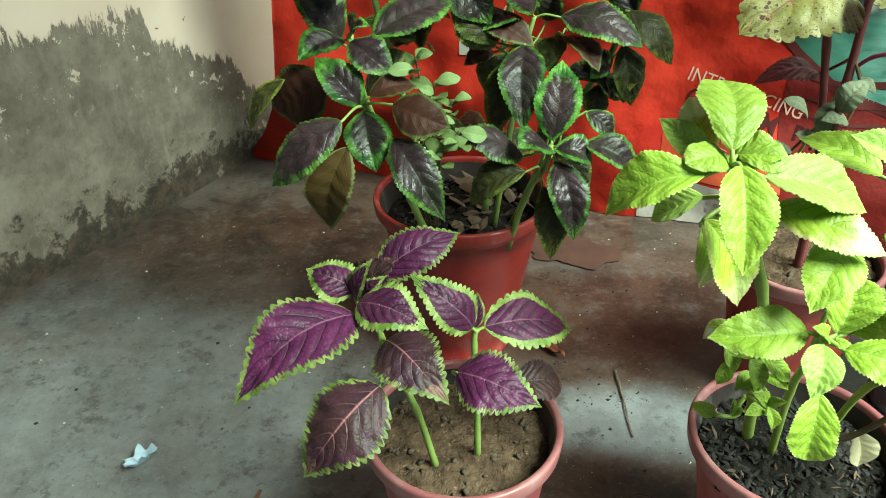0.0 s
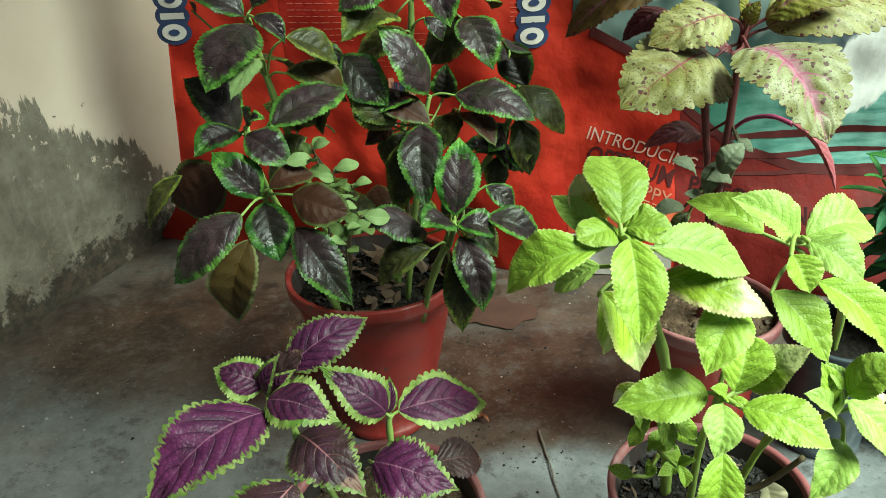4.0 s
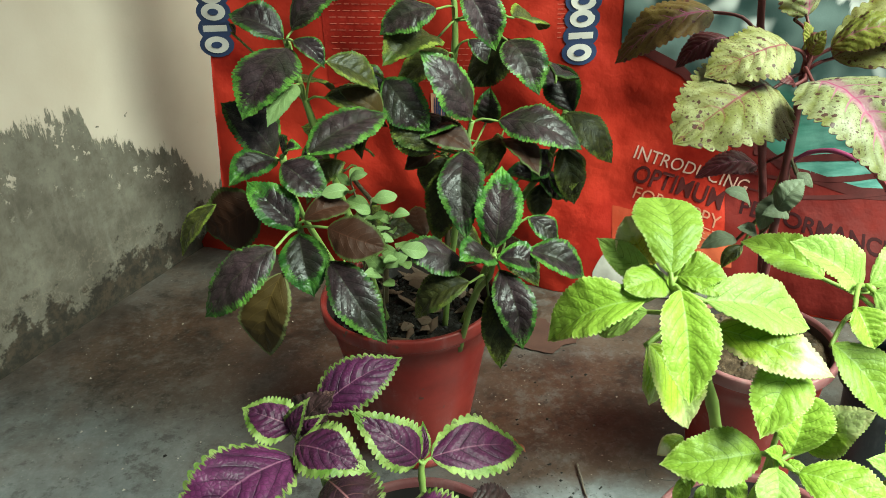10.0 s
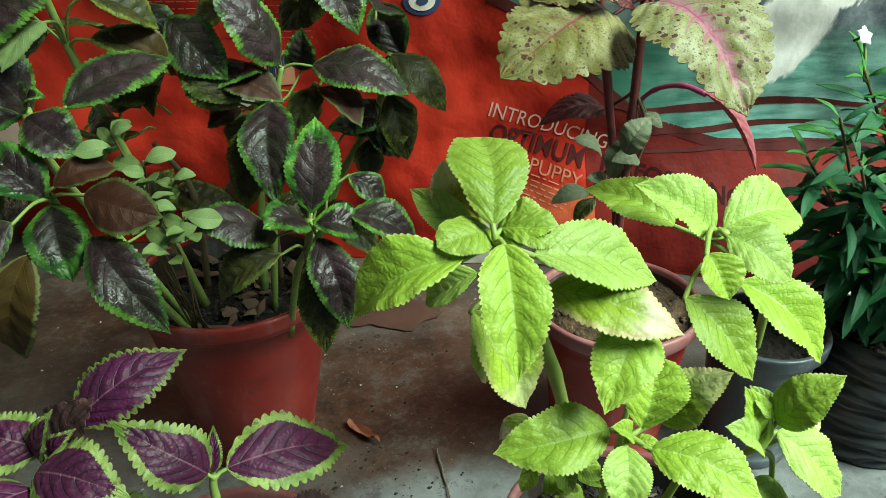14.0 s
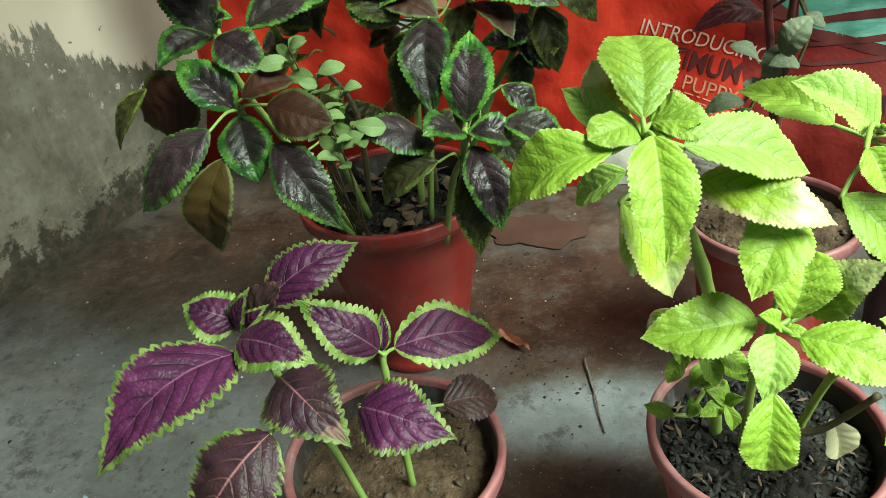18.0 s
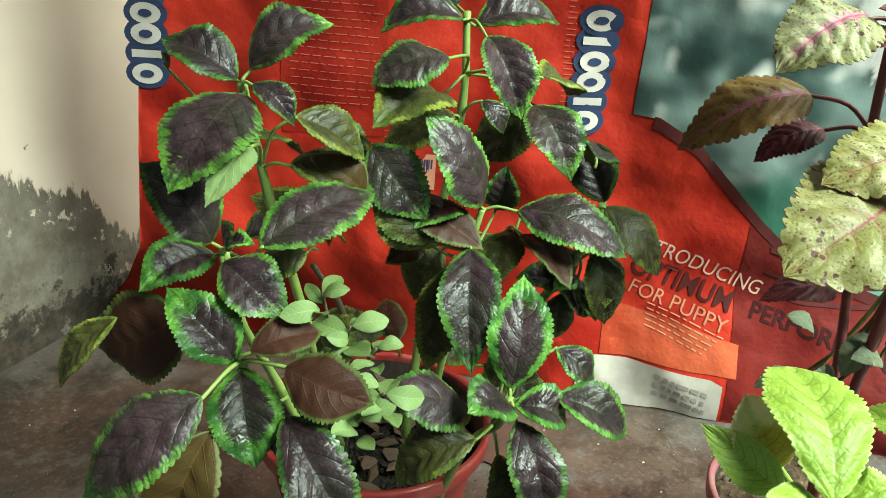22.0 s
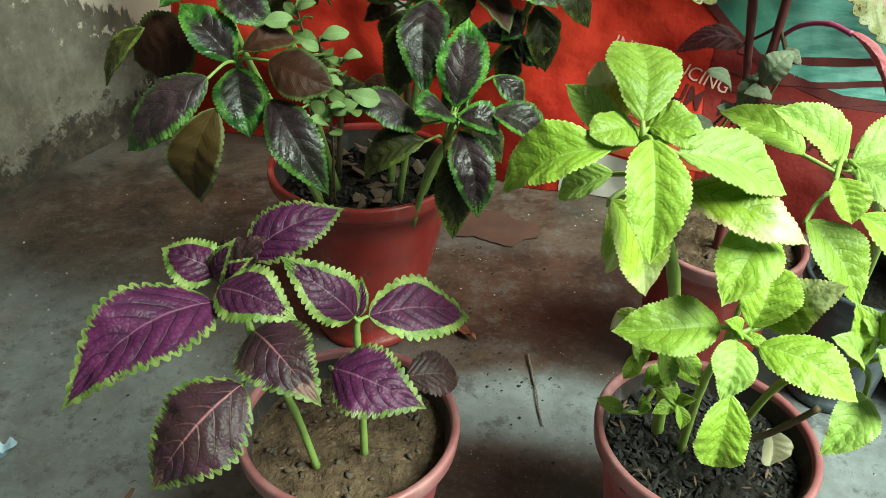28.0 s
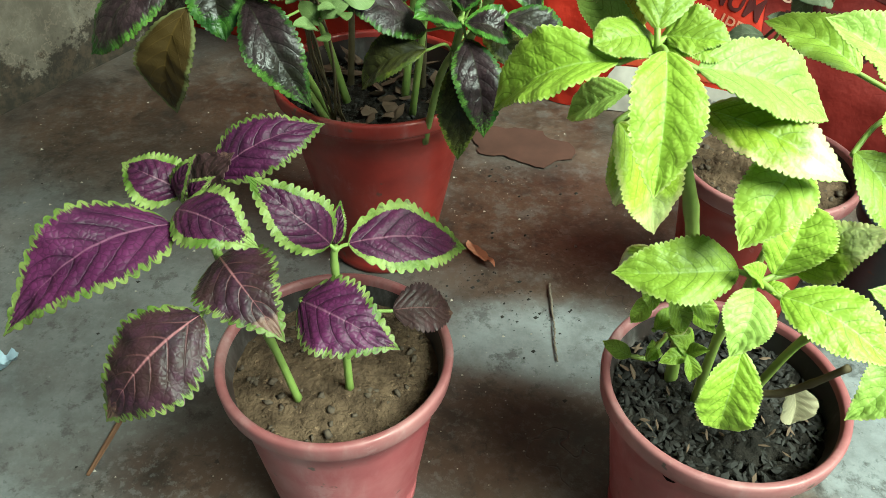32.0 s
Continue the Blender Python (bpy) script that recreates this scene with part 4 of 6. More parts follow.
sheet("photo_panel", 0.262, 0.828, lambda x: ramp(x, ARC), lambda x: TOP, 0.0008, PHOTO, bag, 0.009, "blurred garden print with a pale woolly shape")
sheet("arc_stripe", 0.285, 0.92, lambda x: ramp(x, ARC) - 0.013, lambda x: ramp(x, ARC) + 0.002, 0.0010, MAROON, bag, 0.006)
# reaches the floor to paint in the plants' shade below the print
sheet("lower_band", 0.42, 0.92, lambda x: FLOOR + 0.004, lambda x: ramp(x, ARC) - 0.012, 0.0005, RED_DEEP_SHADE, bag, 0.008)
sheet("orange_patch", 0.265, 0.43, lambda x: 0.012 - 0.03 * (x - 0.265), lambda x: 0.085 - 0.22 * (x - 0.265), 0.0008, ORANGE, bag, 0.007)
for low, thick in ((0.165, 0.009), (0.136, 0.006), (0.112, 0.004)):
    sheet("dark_wave", 0.45, 0.92, lambda x: low + 0.25 * (ramp(x, ARC) - 0.15) - 0.008 * math.sin(x * 16), lambda x: low + thick + 0.25 * (ramp(x, ARC) - 0.15) - 0.009 * math.sin(x * 16 + 0.25), 0.0014, MAROON, bag, 0.006)
sheet("bottom_strip", 0.238, 0.415, lambda x: FLOOR + 0.0015, lambda x: FLOOR + ramp(x, [(0.0, 0.012), (0.15, 0.018), (0.235, 0.03), (0.25, 0.066), (0.40, 0.056), (0.415, 0.05)]), 0.0009, DIRTY_WHITE, bag, 0.007, "dirty white bottom strip")
sheet("text_panel", -0.138, -0.02, lambda x: 0.275, lambda x: TOP, 0.0007, RED_PANEL, bag, 0.01)


def decal(name, outline, mat, off, label="", parent=None):
    """A flat printed shape, given by its outline in the sheet's own x and z."""
    cx, cz = sum(p[0] for p in outline) / len(outline), sum(p[1] for p in outline) / len(outline)
    verts = [bag_point(cx, cz, off)] + [bag_point(x, z, off) for x, z in outline]
    n = len(outline)
    return part(name, verts, [(0, 1 + i, 1 + (i + 1) % n) for i in range(n)], mat, parent or bag, label)


def blob(x, z, rx, rz, n=20):
    return [(x + rx * math.cos(2 * math.pi * i / n), z + rz * math.sin(2 * math.pi * i / n)) for i in range(n)]


def rect(x0, z0, x1, z1):
    return [(x0, z0), (x1, z0), (x1, z1), (x0, z1)]


def vertical_logo(x, top, pitch, r):
    """A column of plain rounded pale rings and bars on a navy ground, running down the bag."""
    for i in range(6):
        z = top - i * pitch
        cx = x + 0.05 * (z - top)
        decal("logo_ground", blob(cx, z, r * 1.45, r * 1.04), NAVY, 0.0014)
        if i in (1, 4):
            decal("logo_shape", rect(cx - r, z - r * 0.26, cx + r, z + r * 0.26), WHITE_PRINT, 0.0020)
        else:
            decal("logo_shape", blob(cx, z, r * 1.02, r * 0.70), WHITE_PRINT, 0.0020)
            decal("logo_hole", blob(cx, z, r * 0.46, r * 0.27, 14), NAVY, 0.0026)


vertical_logo(0.212, 0.424, 0.0222, 0.0165)
vertical_logo(-0.283, 0.444, 0.0222, 0.0165)


def bars(name, rows, mat, off, seed, thick=0.0012):
    """Rows of small print: broken bars; rows of (x0, x1, z, slope)."""
    rng = random.Random(seed)
    verts, faces = [], []
    for x0, x1, z, slope in rows:
        x = x0
        while x < x1:
            w = min(rng.uniform(0.004, 0.014), x1 - x)
            zz = z + slope * (x - x0)
            k = len(verts)
            verts += [bag_point(a, b, off) for a, b in ((x, zz), (x + w, zz + slope * w), (x + w, zz + slope * w + thick), (x, zz + thick))]
            faces.append((k, k + 1, k + 2, k + 3))
            x += w + rng.uniform(0.002, 0.004)
    return tagged(part(name, verts, faces, mat, bag), kind="stuff")


bars("small_print", [(-0.128, -0.04 + 0.02 * ((i * 7) % 5) / 5, 0.315 + 0.0085 * i, -0.03) for i in range(18)], FAINT, 0.0013, 3, 0.001)
bars("small_print", [(-0.02, 0.07, 0.275 + 0.008 * i, -0.03) for i in range(7)], FAINT, 0.0011, 4, 0.001)
bars("small_print", [(0.318, 0.41 - 0.006 * i, 0.085 - 0.0075 * i, -0.33) for i in range(5)], BEIGE_PRINT, 0.0014, 5, 0.0016)
bars("small_print", [(0.176, 0.186, 0.46 - 0.006 * i, 0) for i in range(22)], FAINT, 0.0011, 6, 0.001)
bars("small_print", [(0.335, 0.398, FLOOR + 0.046 - 0.012 * i, -0.22) for i in range(3)], GREY_BAR, 0.0016, 8, 0.006)
decal("code_label", rect(0.004, 0.212, 0.042, 0.258), BEIGE_PRINT, 0.0011)
for i in range(11):
    decal("code_bar", rect(0.008 + i * 0.0028, 0.224, 0.0094 + i * 0.0028 + 0.0006 * (i % 3), 0.252), NAVY, 0.0015)
decal("date_label", rect(-0.035, 0.186, 0.012, 0.206), GREY_PRINT, 0.0011)


def printed(text, x, z, size, turn, mat, off, bold=0.0, stretch=1.0):
    """Words printed on the bag, laid on its surface."""
    cu = bpy.data.curves.new("words", "FONT")
    cu.body, cu.size, cu.offset, cu.resolution_u = text, 1.0, bold, 3
    tmp = new("words", cu)
    me = bpy.data.meshes.new_from_object(tmp.evaluated_get(bpy.context.evaluated_depsgraph_get()))
    bpy.data.objects.remove(tmp)
    c, s = math.cos(radians(turn)), math.sin(radians(turn))
    bm = bmesh.new()
    bm.from_mesh(me)
    bmesh.ops.triangulate(bm, faces=bm.faces[:])
    bmesh.ops.subdivide_edges(bm, edges=bm.edges[:], cuts=2, use_grid_fill=True)
    bm.to_mesh(me)
    bm.free()
    for v in me.vertices:
        a, b = v.co.x * size * stretch, v.co.y * size
        v.co = bag_point(x + a * c - b * s, z + a * s + b * c, off)
    me.materials.clear()
    me.materials.append(mat)
    ob = new("printed_word", me)
    return under(ob, bag)


printed("INTRODUCING", 0.288, 0.160, 0.028, -17.5, PALE_PRINT, 0.0010, 0.0, 0.86)
printed("OPTIMUM", 0.289, 0.1245, 0.038, -17.0, MAROON, 0.0010, 0.016, 0.775)
printed("PERFORMANCE", 0.438, 0.083, 0.030, -14.5, plain("wine_print", (0.026, 0.004, 0.005), 0.85, 0.4, 60, 0.15), 0.0010, 0.022, 0.98)
printed("FOR", 0.291, 0.098, 0.027, -17.5, RUST_PRINT, 0.0010, 0.0, 0.92)
printed("PUPPY", 0.343, 0.0815, 0.027, -17.5, RUST_PRINT, 0.0010, 0.0, 0.92)


# ---- the potted plants ----
P_AT = (-0.009, 0.479, FLOOR)
purple = thing("potted_coleus", P_AT, "young purple coleus with lime scalloped edges in a dusty red pot", "potted plant", "potted coleus plants")
flower_pot(purple, P_AT, 0.0735, POT1_H - FLOOR, 0.055, (POT_PINK, POT_RIM), seed=1)
soil_bed(purple, (P_AT[0], P_AT[1], POT1_H - 0.021), 0.0715, 0.0022, SOIL_PALE, 3, 0.004)
crumbs(purple, (P_AT[0], P_AT[1], POT1_H - 0.018), 0.066, 80, 0.0032, CLOD, 11)
stem(purple, [(-0.029, 0.450, POT1_H - 0.02), (-0.042, 0.452, 0.135), (-0.060, 0.455, 0.185), (-0.074, 0.459, 0.232)], 0.0028, 0.0021, STEM_GREEN)
stem(purple, [(0.003, 0.461, POT1_H - 0.02), (0.002, 0.462, 0.14), (0.000, 0.463, 0.19), (0.001, 0.464, 0.204)], 0.0028, 0.0021, STEM_GREEN)
leaf(purple, (-0.080, 0.441, 0.232), (-0.149, 0.378, 0.206), 0.46, (PURPLE, PURPLE_UNDER, STEM_GREEN), "purple", (-0.066, 0.457, 0.190))
leaf(purple, (-0.061, 0.409, 0.198), (-0.110, 0.373, 0.149), 0.58, (PURPLE_OLD, PURPLE_UNDER, STEM_GREEN), "purple", (-0.066, 0.457, 0.190), tone='fading brown leaf with a pink midrib')
leaf(purple, (-0.061, 0.448, 0.205), (-0.015, 0.401, 0.190), 0.58, (PURPLE_OLD, PURPLE_UNDER, STEM_GREEN), "purple", (-0.066, 0.457, 0.190), tone='brown-spotted purple leaf')
leaf(purple, (-0.083, 0.470, 0.232), (-0.119, 0.478, 0.244), 0.74, (PURPLE_WIDE, PURPLE_UNDER, STEM_GREEN), "purple", (-0.074, 0.459, 0.226))
leaf(purple, (-0.068, 0.483, 0.236), (-0.012, 0.521, 0.250), 0.48, (PURPLE, PURPLE_UNDER, STEM_GREEN), "purple", (-0.074, 0.459, 0.226))
leaf(purple, (-0.078, 0.446, 0.238), (-0.029, 0.424, 0.234), 0.58, (PURPLE_WIDE, PURPLE_UNDER, STEM_GREEN), "purple", (-0.074, 0.459, 0.226))
leaf(purple, (-0.001, 0.462, 0.207), (-0.044, 0.464, 0.250), 0.50, (PURPLE_WIDE, PURPLE_UNDER, STEM_GREEN), "purple", (0.001, 0.464, 0.200), fold=0.3)
leaf(purple, (0.007, 0.472, 0.200), (0.075, 0.511, 0.169), 0.44, (PURPLE_WIDE, PURPLE_UNDER, STEM_GREEN), "purple", (0.001, 0.464, 0.200))
leaf(purple, (-0.011, 0.424, 0.198), (0.045, 0.402, 0.189), 0.60, (PURPLE, PURPLE_UNDER, STEM_GREEN), "purple", (0.002, 0.462, 0.150))
leaf(purple, (0.032, 0.474, 0.146), (0.069, 0.493, 0.128), 0.60, (PURPLE_DULL, PURPLE_UNDER, STEM_GREEN), "purple", (0.002, 0.462, 0.150))
leaf(purple, (0.001, 0.466, 0.204), (0.002, 0.484, 0.222), 0.34, (PURPLE_WIDE, PURPLE_UNDER, STEM_GREEN), "purple", (0.001, 0.464, 0.200), fold=0.5)
leaf(purple, (-0.085, 0.470, 0.225), (-0.069, 0.464, 0.262), 0.38, (PURPLE_WIDE, PURPLE_UNDER, STEM_GREEN), "purple", (-0.074, 0.459, 0.226))
leaf(purple, (-0.078, 0.465, 0.228), (-0.059, 0.459, 0.252), 0.38, (PURPLE_WIDE, PURPLE_UNDER, STEM_GREEN), "purple", (-0.074, 0.459, 0.226))
leaf(purple, (-0.081, 0.490, 0.203), (-0.056, 0.484, 0.251), 0.58, (PURPLE_DULL, PURPLE_UNDER, STEM_GREEN), "purple", (-0.074, 0.459, 0.226))

L_AT = (0.250, 0.477, FLOOR)
lime = thing("potted_coleus", L_AT, "leggy lime green coleus in dark compost in a red pot", "potted plant", "potted coleus plants")
flower_pot(lime, L_AT, 0.0745, POT2_H - FLOOR, 0.055, (POT_PINK, POT_RIM), seed=2)
soil_bed(lime, (L_AT[0], L_AT[1], POT2_H - 0.024), 0.0725, 0.005, SOIL_DARK, 9, 0.005)
crumbs(lime, (L_AT[0], L_AT[1], POT2_H - 0.020), 0.068, 800, 0.0030, CRUMB, 12, "soil_crumb", 0.45, 1.9)
crumbs(lime, (L_AT[0], L_AT[1], POT2_H - 0.017), 0.066, 44, 0.0018, HUSK, 13, "bark_litter", 0.25, 3.4)
stem(lime, [(0.222, 0.495, POT2_H - 0.03), (0.212, 0.487, 0.17), (0.198, 0.478, 0.235), (0.178, 0.485, 0.29), (0.161, 0.474, 0.329)], 0.0046, 0.0034, STEM_LIME)
stem(lime, [(0.236, 0.480, POT2_H - 0.03), (0.232, 0.468, 0.15), (0.226, 0.443, 0.20), (0.224, 0.432, 0.229)], 0.0032, 0.0023, STEM_LIME)
stem(lime, [(0.270, 0.485, POT2_H - 0.03), (0.285, 0.470, 0.15), (0.297, 0.440, 0.19), (0.300, 0.425, 0.212)], 0.0030, 0.0022, STEM_LIME)
stem(lime, [(0.248, 0.440, 0.130), (0.263, 0.434, 0.138), (0.274, 0.428, 0.155), (0.284, 0.420, 0.178)], 0.0024, 0.0020, STEM_BROWN, "cut_twig")
leaf(lime, (0.143, 0.466, 0.326), (0.086, 0.479, 0.289), 0.48, (LIME, LIME_UNDER, STEM_LIME), "lime", (0.161, 0.474, 0.326))
leaf(lime, (0.163, 0.464, 0.333), (0.160, 0.416, 0.284), 0.47, (LIME, LIME_UNDER, STEM_LIME), "lime", (0.161, 0.474, 0.326))
leaf(lime, (0.160, 0.476, 0.338), (0.164, 0.535, 0.362), 0.60, (LIME, LIME_UNDER, STEM_LIME), "lime", (0.161, 0.474, 0.326), blunt=0.52)
leaf(lime, (0.178, 0.461, 0.327), (0.248, 0.468, 0.299), 0.48, (LIME_PALE, LIME_UNDER, STEM_LIME), "lime", (0.161, 0.474, 0.326))
leaf(lime, (0.188, 0.470, 0.300), (0.250, 0.433, 0.288), 0.45, (LIME_BURNT, LIME_UNDER, STEM_LIME), "lime", (0.178, 0.485, 0.290), tone='leaf with a scorched pale tip')
leaf(lime, (0.161, 0.487, 0.329), (0.130, 0.467, 0.333), 0.62, (LIME, LIME_UNDER, STEM_LIME), "lime", (0.161, 0.474, 0.326), blunt=0.35)
leaf(lime, (0.166, 0.482, 0.332), (0.194, 0.469, 0.329), 0.70, (LIME, LIME_UNDER, STEM_LIME), "lime", (0.161, 0.474, 0.326), blunt=0.35)
leaf(lime, (0.155, 0.500, 0.321), (0.123, 0.522, 0.340), 0.42, (LIME_PALE, LIME_UNDER, STEM_LIME), "lime", (0.161, 0.474, 0.326), fold=0.6, face=(-0.2, -1, 0.5), tone='pale folded leaf')
leaf(lime, (0.160, 0.515, 0.322), (0.141, 0.524, 0.354), 0.62, (LIME_OCHRE, LIME_UNDER, STEM_LIME), "lime", (0.161, 0.474, 0.326), face=(-0.2, -1, 0.4), blunt=0.4, tone='yellowed leaf with a scorched margin')
leaf(lime, (0.147, 0.462, 0.296), (0.173, 0.448, 0.239), 0.50, (LIME_YELLOW, LIME_UNDER, STEM_LIME), "lime", (0.178, 0.485, 0.290))
leaf(lime, (0.161, 0.522, 0.281), (0.131, 0.540, 0.251), 0.50, (LIME_PALE, LIME_UNDER, STEM_LIME), "lime", (0.178, 0.485, 0.290))
leaf(lime, (0.151, 0.479, 0.283), (0.159, 0.488, 0.226), 0.40, (LIME_YELLOW, LIME_UNDER, STEM_LIME), "lime", (0.178, 0.485, 0.290))
leaf(lime, (0.217, 0.437, 0.227), (0.152, 0.432, 0.225), 0.52, (LIME, LIME_UNDER, STEM_LIME), "lime", (0.224, 0.432, 0.226))
leaf(lime, (0.220, 0.420, 0.230), (0.207, 0.391, 0.211), 0.62, (LIME_PALE, LIME_UNDER, STEM_LIME), "lime", (0.224, 0.432, 0.226))
leaf(lime, (0.233, 0.417, 0.229), (0.280, 0.386, 0.217), 0.55, (LIME, LIME_UNDER, STEM_LIME), "lime", (0.224, 0.432, 0.226))
leaf(lime, (0.233, 0.432, 0.230), (0.245, 0.454, 0.261), 0.80, (LIME, LIME_UNDER, STEM_LIME), "lime", (0.224, 0.432, 0.226), blunt=0.4)
leaf(lime, (0.249, 0.443, 0.223), (0.277, 0.427, 0.265), 0.50, (LIME_YELLOW, LIME_UNDER, STEM_LIME), "lime", (0.224, 0.432, 0.226))
leaf(lime, (0.238, 0.460, 0.281), (0.206, 0.419, 0.255), 0.55, (LIME, LIME_UNDER, STEM_LIME), "lime", (0.228, 0.450, 0.190))
leaf(lime, (0.213, 0.394, 0.213), (0.209, 0.379, 0.171), 0.62, (LIME, LIME_UNDER, STEM_LIME), "lime", (0.228, 0.450, 0.190), blunt=0.45)
leaf(lime, (0.275, 0.447, 0.132), (0.281, 0.440, 0.103), 0.70, (PARCH, PARCH, STEM_BROWN), "lime", tone='withered pale leaf lying on the compost')
leaf(lime, (0.311, 0.430, 0.223), (0.337, 0.420, 0.260), 0.52, (LIME, LIME_UNDER, STEM_LIME), "lime", (0.300, 0.425, 0.210))
leaf(lime, (0.311, 0.428, 0.218), (0.347, 0.410, 0.181), 0.50, (LIME_PALE, LIME_UNDER, STEM_LIME), "lime", (0.300, 0.425, 0.210))
leaf(lime, (0.307, 0.430, 0.227), (0.297, 0.440, 0.243), 0.55, (LIME_PALE, LIME_UNDER, STEM_LIME), "lime", (0.300, 0.425, 0.210))
leaf(lime, (0.206, 0.470, 0.159), (0.206, 0.464, 0.150), 0.60, (LIME, LIME_UNDER, STEM_LIME), "lime")
leaf(lime, (0.187, 0.475, 0.171), (0.178, 0.469, 0.153), 0.50, (LIME, LIME_UNDER, STEM_LIME), "lime")
leaf(lime, (0.197, 0.465, 0.181), (0.208, 0.459, 0.158), 0.55, (LIME, LIME_UNDER, STEM_LIME), "lime")
leaf(lime, (0.207, 0.465, 0.181), (0.225, 0.459, 0.166), 0.55, (LIME, LIME_UNDER, STEM_LIME), "lime")
leaf(lime, (0.186, 0.490, 0.195), (0.167, 0.484, 0.184), 0.60, (LIME_BURNT, LIME_UNDER, STEM_LIME), "lime")
leaf(lime, (0.183, 0.480, 0.180), (0.191, 0.474, 0.160), 0.50, (LIME, LIME_UNDER, STEM_LIME), "lime")
leaf(lime, (0.208, 0.445, 0.154), (0.191, 0.439, 0.152), 0.50, (LIME, LIME_UNDER, STEM_LIME), "lime")
leaf(lime, (0.208, 0.445, 0.154), (0.217, 0.439, 0.165), 0.50, (LIME, LIME_UNDER, STEM_LIME), "lime")
leaf(lime, (0.206, 0.440, 0.159), (0.210, 0.434, 0.143), 0.50, (LIME, LIME_UNDER, STEM_LIME), "lime")
leaf(lime, (0.212, 0.455, 0.144), (0.197, 0.449, 0.164), 0.50, (LIME, LIME_UNDER, STEM_LIME), "lime")
leaf(lime, (0.227, 0.430, 0.226), (0.213, 0.424, 0.241), 0.55, (LIME, LIME_UNDER, STEM_LIME), "lime", (0.224, 0.432, 0.226))
leaf(lime, (0.227, 0.425, 0.228), (0.238, 0.419, 0.231), 0.55, (LIME, LIME_UNDER, STEM_LIME), "lime", (0.224, 0.432, 0.226))
leaf(lime, (0.302, 0.430, 0.208), (0.277, 0.424, 0.231), 0.60, (LIME_PALE, LIME_UNDER, STEM_LIME), "lime", (0.300, 0.425, 0.210))
leaf(lime, (0.325, 0.435, 0.208), (0.346, 0.440, 0.211), 0.60, (LIME_BURNT, LIME_UNDER, STEM_LIME), "lime", (0.300, 0.425, 0.210))
leaf(lime, (0.317, 0.430, 0.180), (0.282, 0.400, 0.159), 0.50, (LIME_PALE, LIME_UNDER, STEM_LIME), "lime", (0.300, 0.425, 0.210))
leaf(lime, (0.163, 0.482, 0.326), (0.194, 0.475, 0.335), 0.75, (LIME, LIME_UNDER, STEM_LIME), "lime", (0.161, 0.474, 0.326))
leaf(lime, (0.300, 0.430, 0.211), (0.291, 0.435, 0.247), 0.50, (LIME, LIME_UNDER, STEM_LIME), "lime", (0.300, 0.425, 0.210))
rng = random.Random(61)
for k in range(12):
    at = Vector((rng.uniform(0.182, 0.222), rng.uniform(0.462, 0.492), rng.uniform(0.118, 0.205)))
    a = rng.uniform(0, 6.28)
    d = Vector((math.cos(a), math.sin(a) - 0.3, rng.uniform(-0.7, 0.3))).normalized() * rng.uniform(0.012, 0.020)
    leaf(lime, at, at + d, rng.uniform(0.48, 0.62), (LIME_BURNT if k % 6 == 0 else LIME, LIME_UNDER, STEM_LIME), "lime", (0.206, 0.484, at.z - 0.008), rng.uniform(-25, 25), face=(0, -0.8, 0.8))

K_AT = (0.470, 0.688, FLOOR)
lime_b = thing("potted_coleus", K_AT, "lime green coleus in a slate coloured plastic pot", "potted plant", "potted coleus plants")
flower_pot(lime_b, K_AT, 0.052, 0.145, 0.044, (POT_DARK, POT_DARK), seed=5)
soil_bed(lime_b, (K_AT[0], K_AT[1], 0.075), 0.050, 0.003, SOIL_DARK, 19)
stem(lime_b, [(0.455, 0.675, 0.07), (0.435, 0.645, 0.15), (0.375, 0.580, 0.235), (0.326, 0.545, 0.279)], 0.0045, 0.0034, STEM_LIME)
leaf(lime_b, (0.300, 0.560, 0.280), (0.250, 0.598, 0.293), 0.50, (LIME, LIME_UNDER, STEM_LIME), "lime", (0.340, 0.550, 0.255))
leaf(lime_b, (0.316, 0.539, 0.281), (0.266, 0.552, 0.316), 0.60, (LIME_PALE, LIME_UNDER, STEM_LIME), "lime", (0.326, 0.545, 0.277))
leaf(lime_b, (0.330, 0.551, 0.279), (0.390, 0.566, 0.278), 0.70, (LIME_PALE, LIME_UNDER, STEM_LIME), "lime", (0.326, 0.545, 0.277))
leaf(lime_b, (0.314, 0.518, 0.293), (0.345, 0.492, 0.273), 0.80, (LIME_PALE, LIME_UNDER, STEM_LIME), "lime", (0.326, 0.545, 0.277))
leaf(lime_b, (0.335, 0.530, 0.250), (0.385, 0.500, 0.200), 0.50, (LIME, LIME_UNDER, STEM_LIME), "lime", (0.340, 0.550, 0.255))
leaf(lime_b, (0.290, 0.495, 0.296), (0.298, 0.477, 0.275), 0.90, (LIME, LIME_UNDER, STEM_LIME), "lime", (0.326, 0.545, 0.277))
leaf(lime_b, (0.288, 0.508, 0.258), (0.322, 0.475, 0.215), 0.55, (LIME, LIME_UNDER, STEM_LIME), "lime", (0.340, 0.550, 0.255))

D_AT = (-0.020, 0.782, FLOOR)
dark = thing("potted_coleus", D_AT, "bushy dark maroon coleus with wet green-edged leaves in a red pot", "potted plant", "potted coleus plants")
flower_pot(dark, D_AT, 0.090, POT3_H - FLOOR, 0.056, (POT_RED, POT_RED), seed=3)
soil_bed(dark, (D_AT[0], D_AT[1], POT3_H - 0.028), 0.083, 0.004, SOIL_DARK, 5)
crumbs(dark, (D_AT[0], D_AT[1], POT3_H - 0.024), 0.077, 420, 0.004, CRUMB, 14)
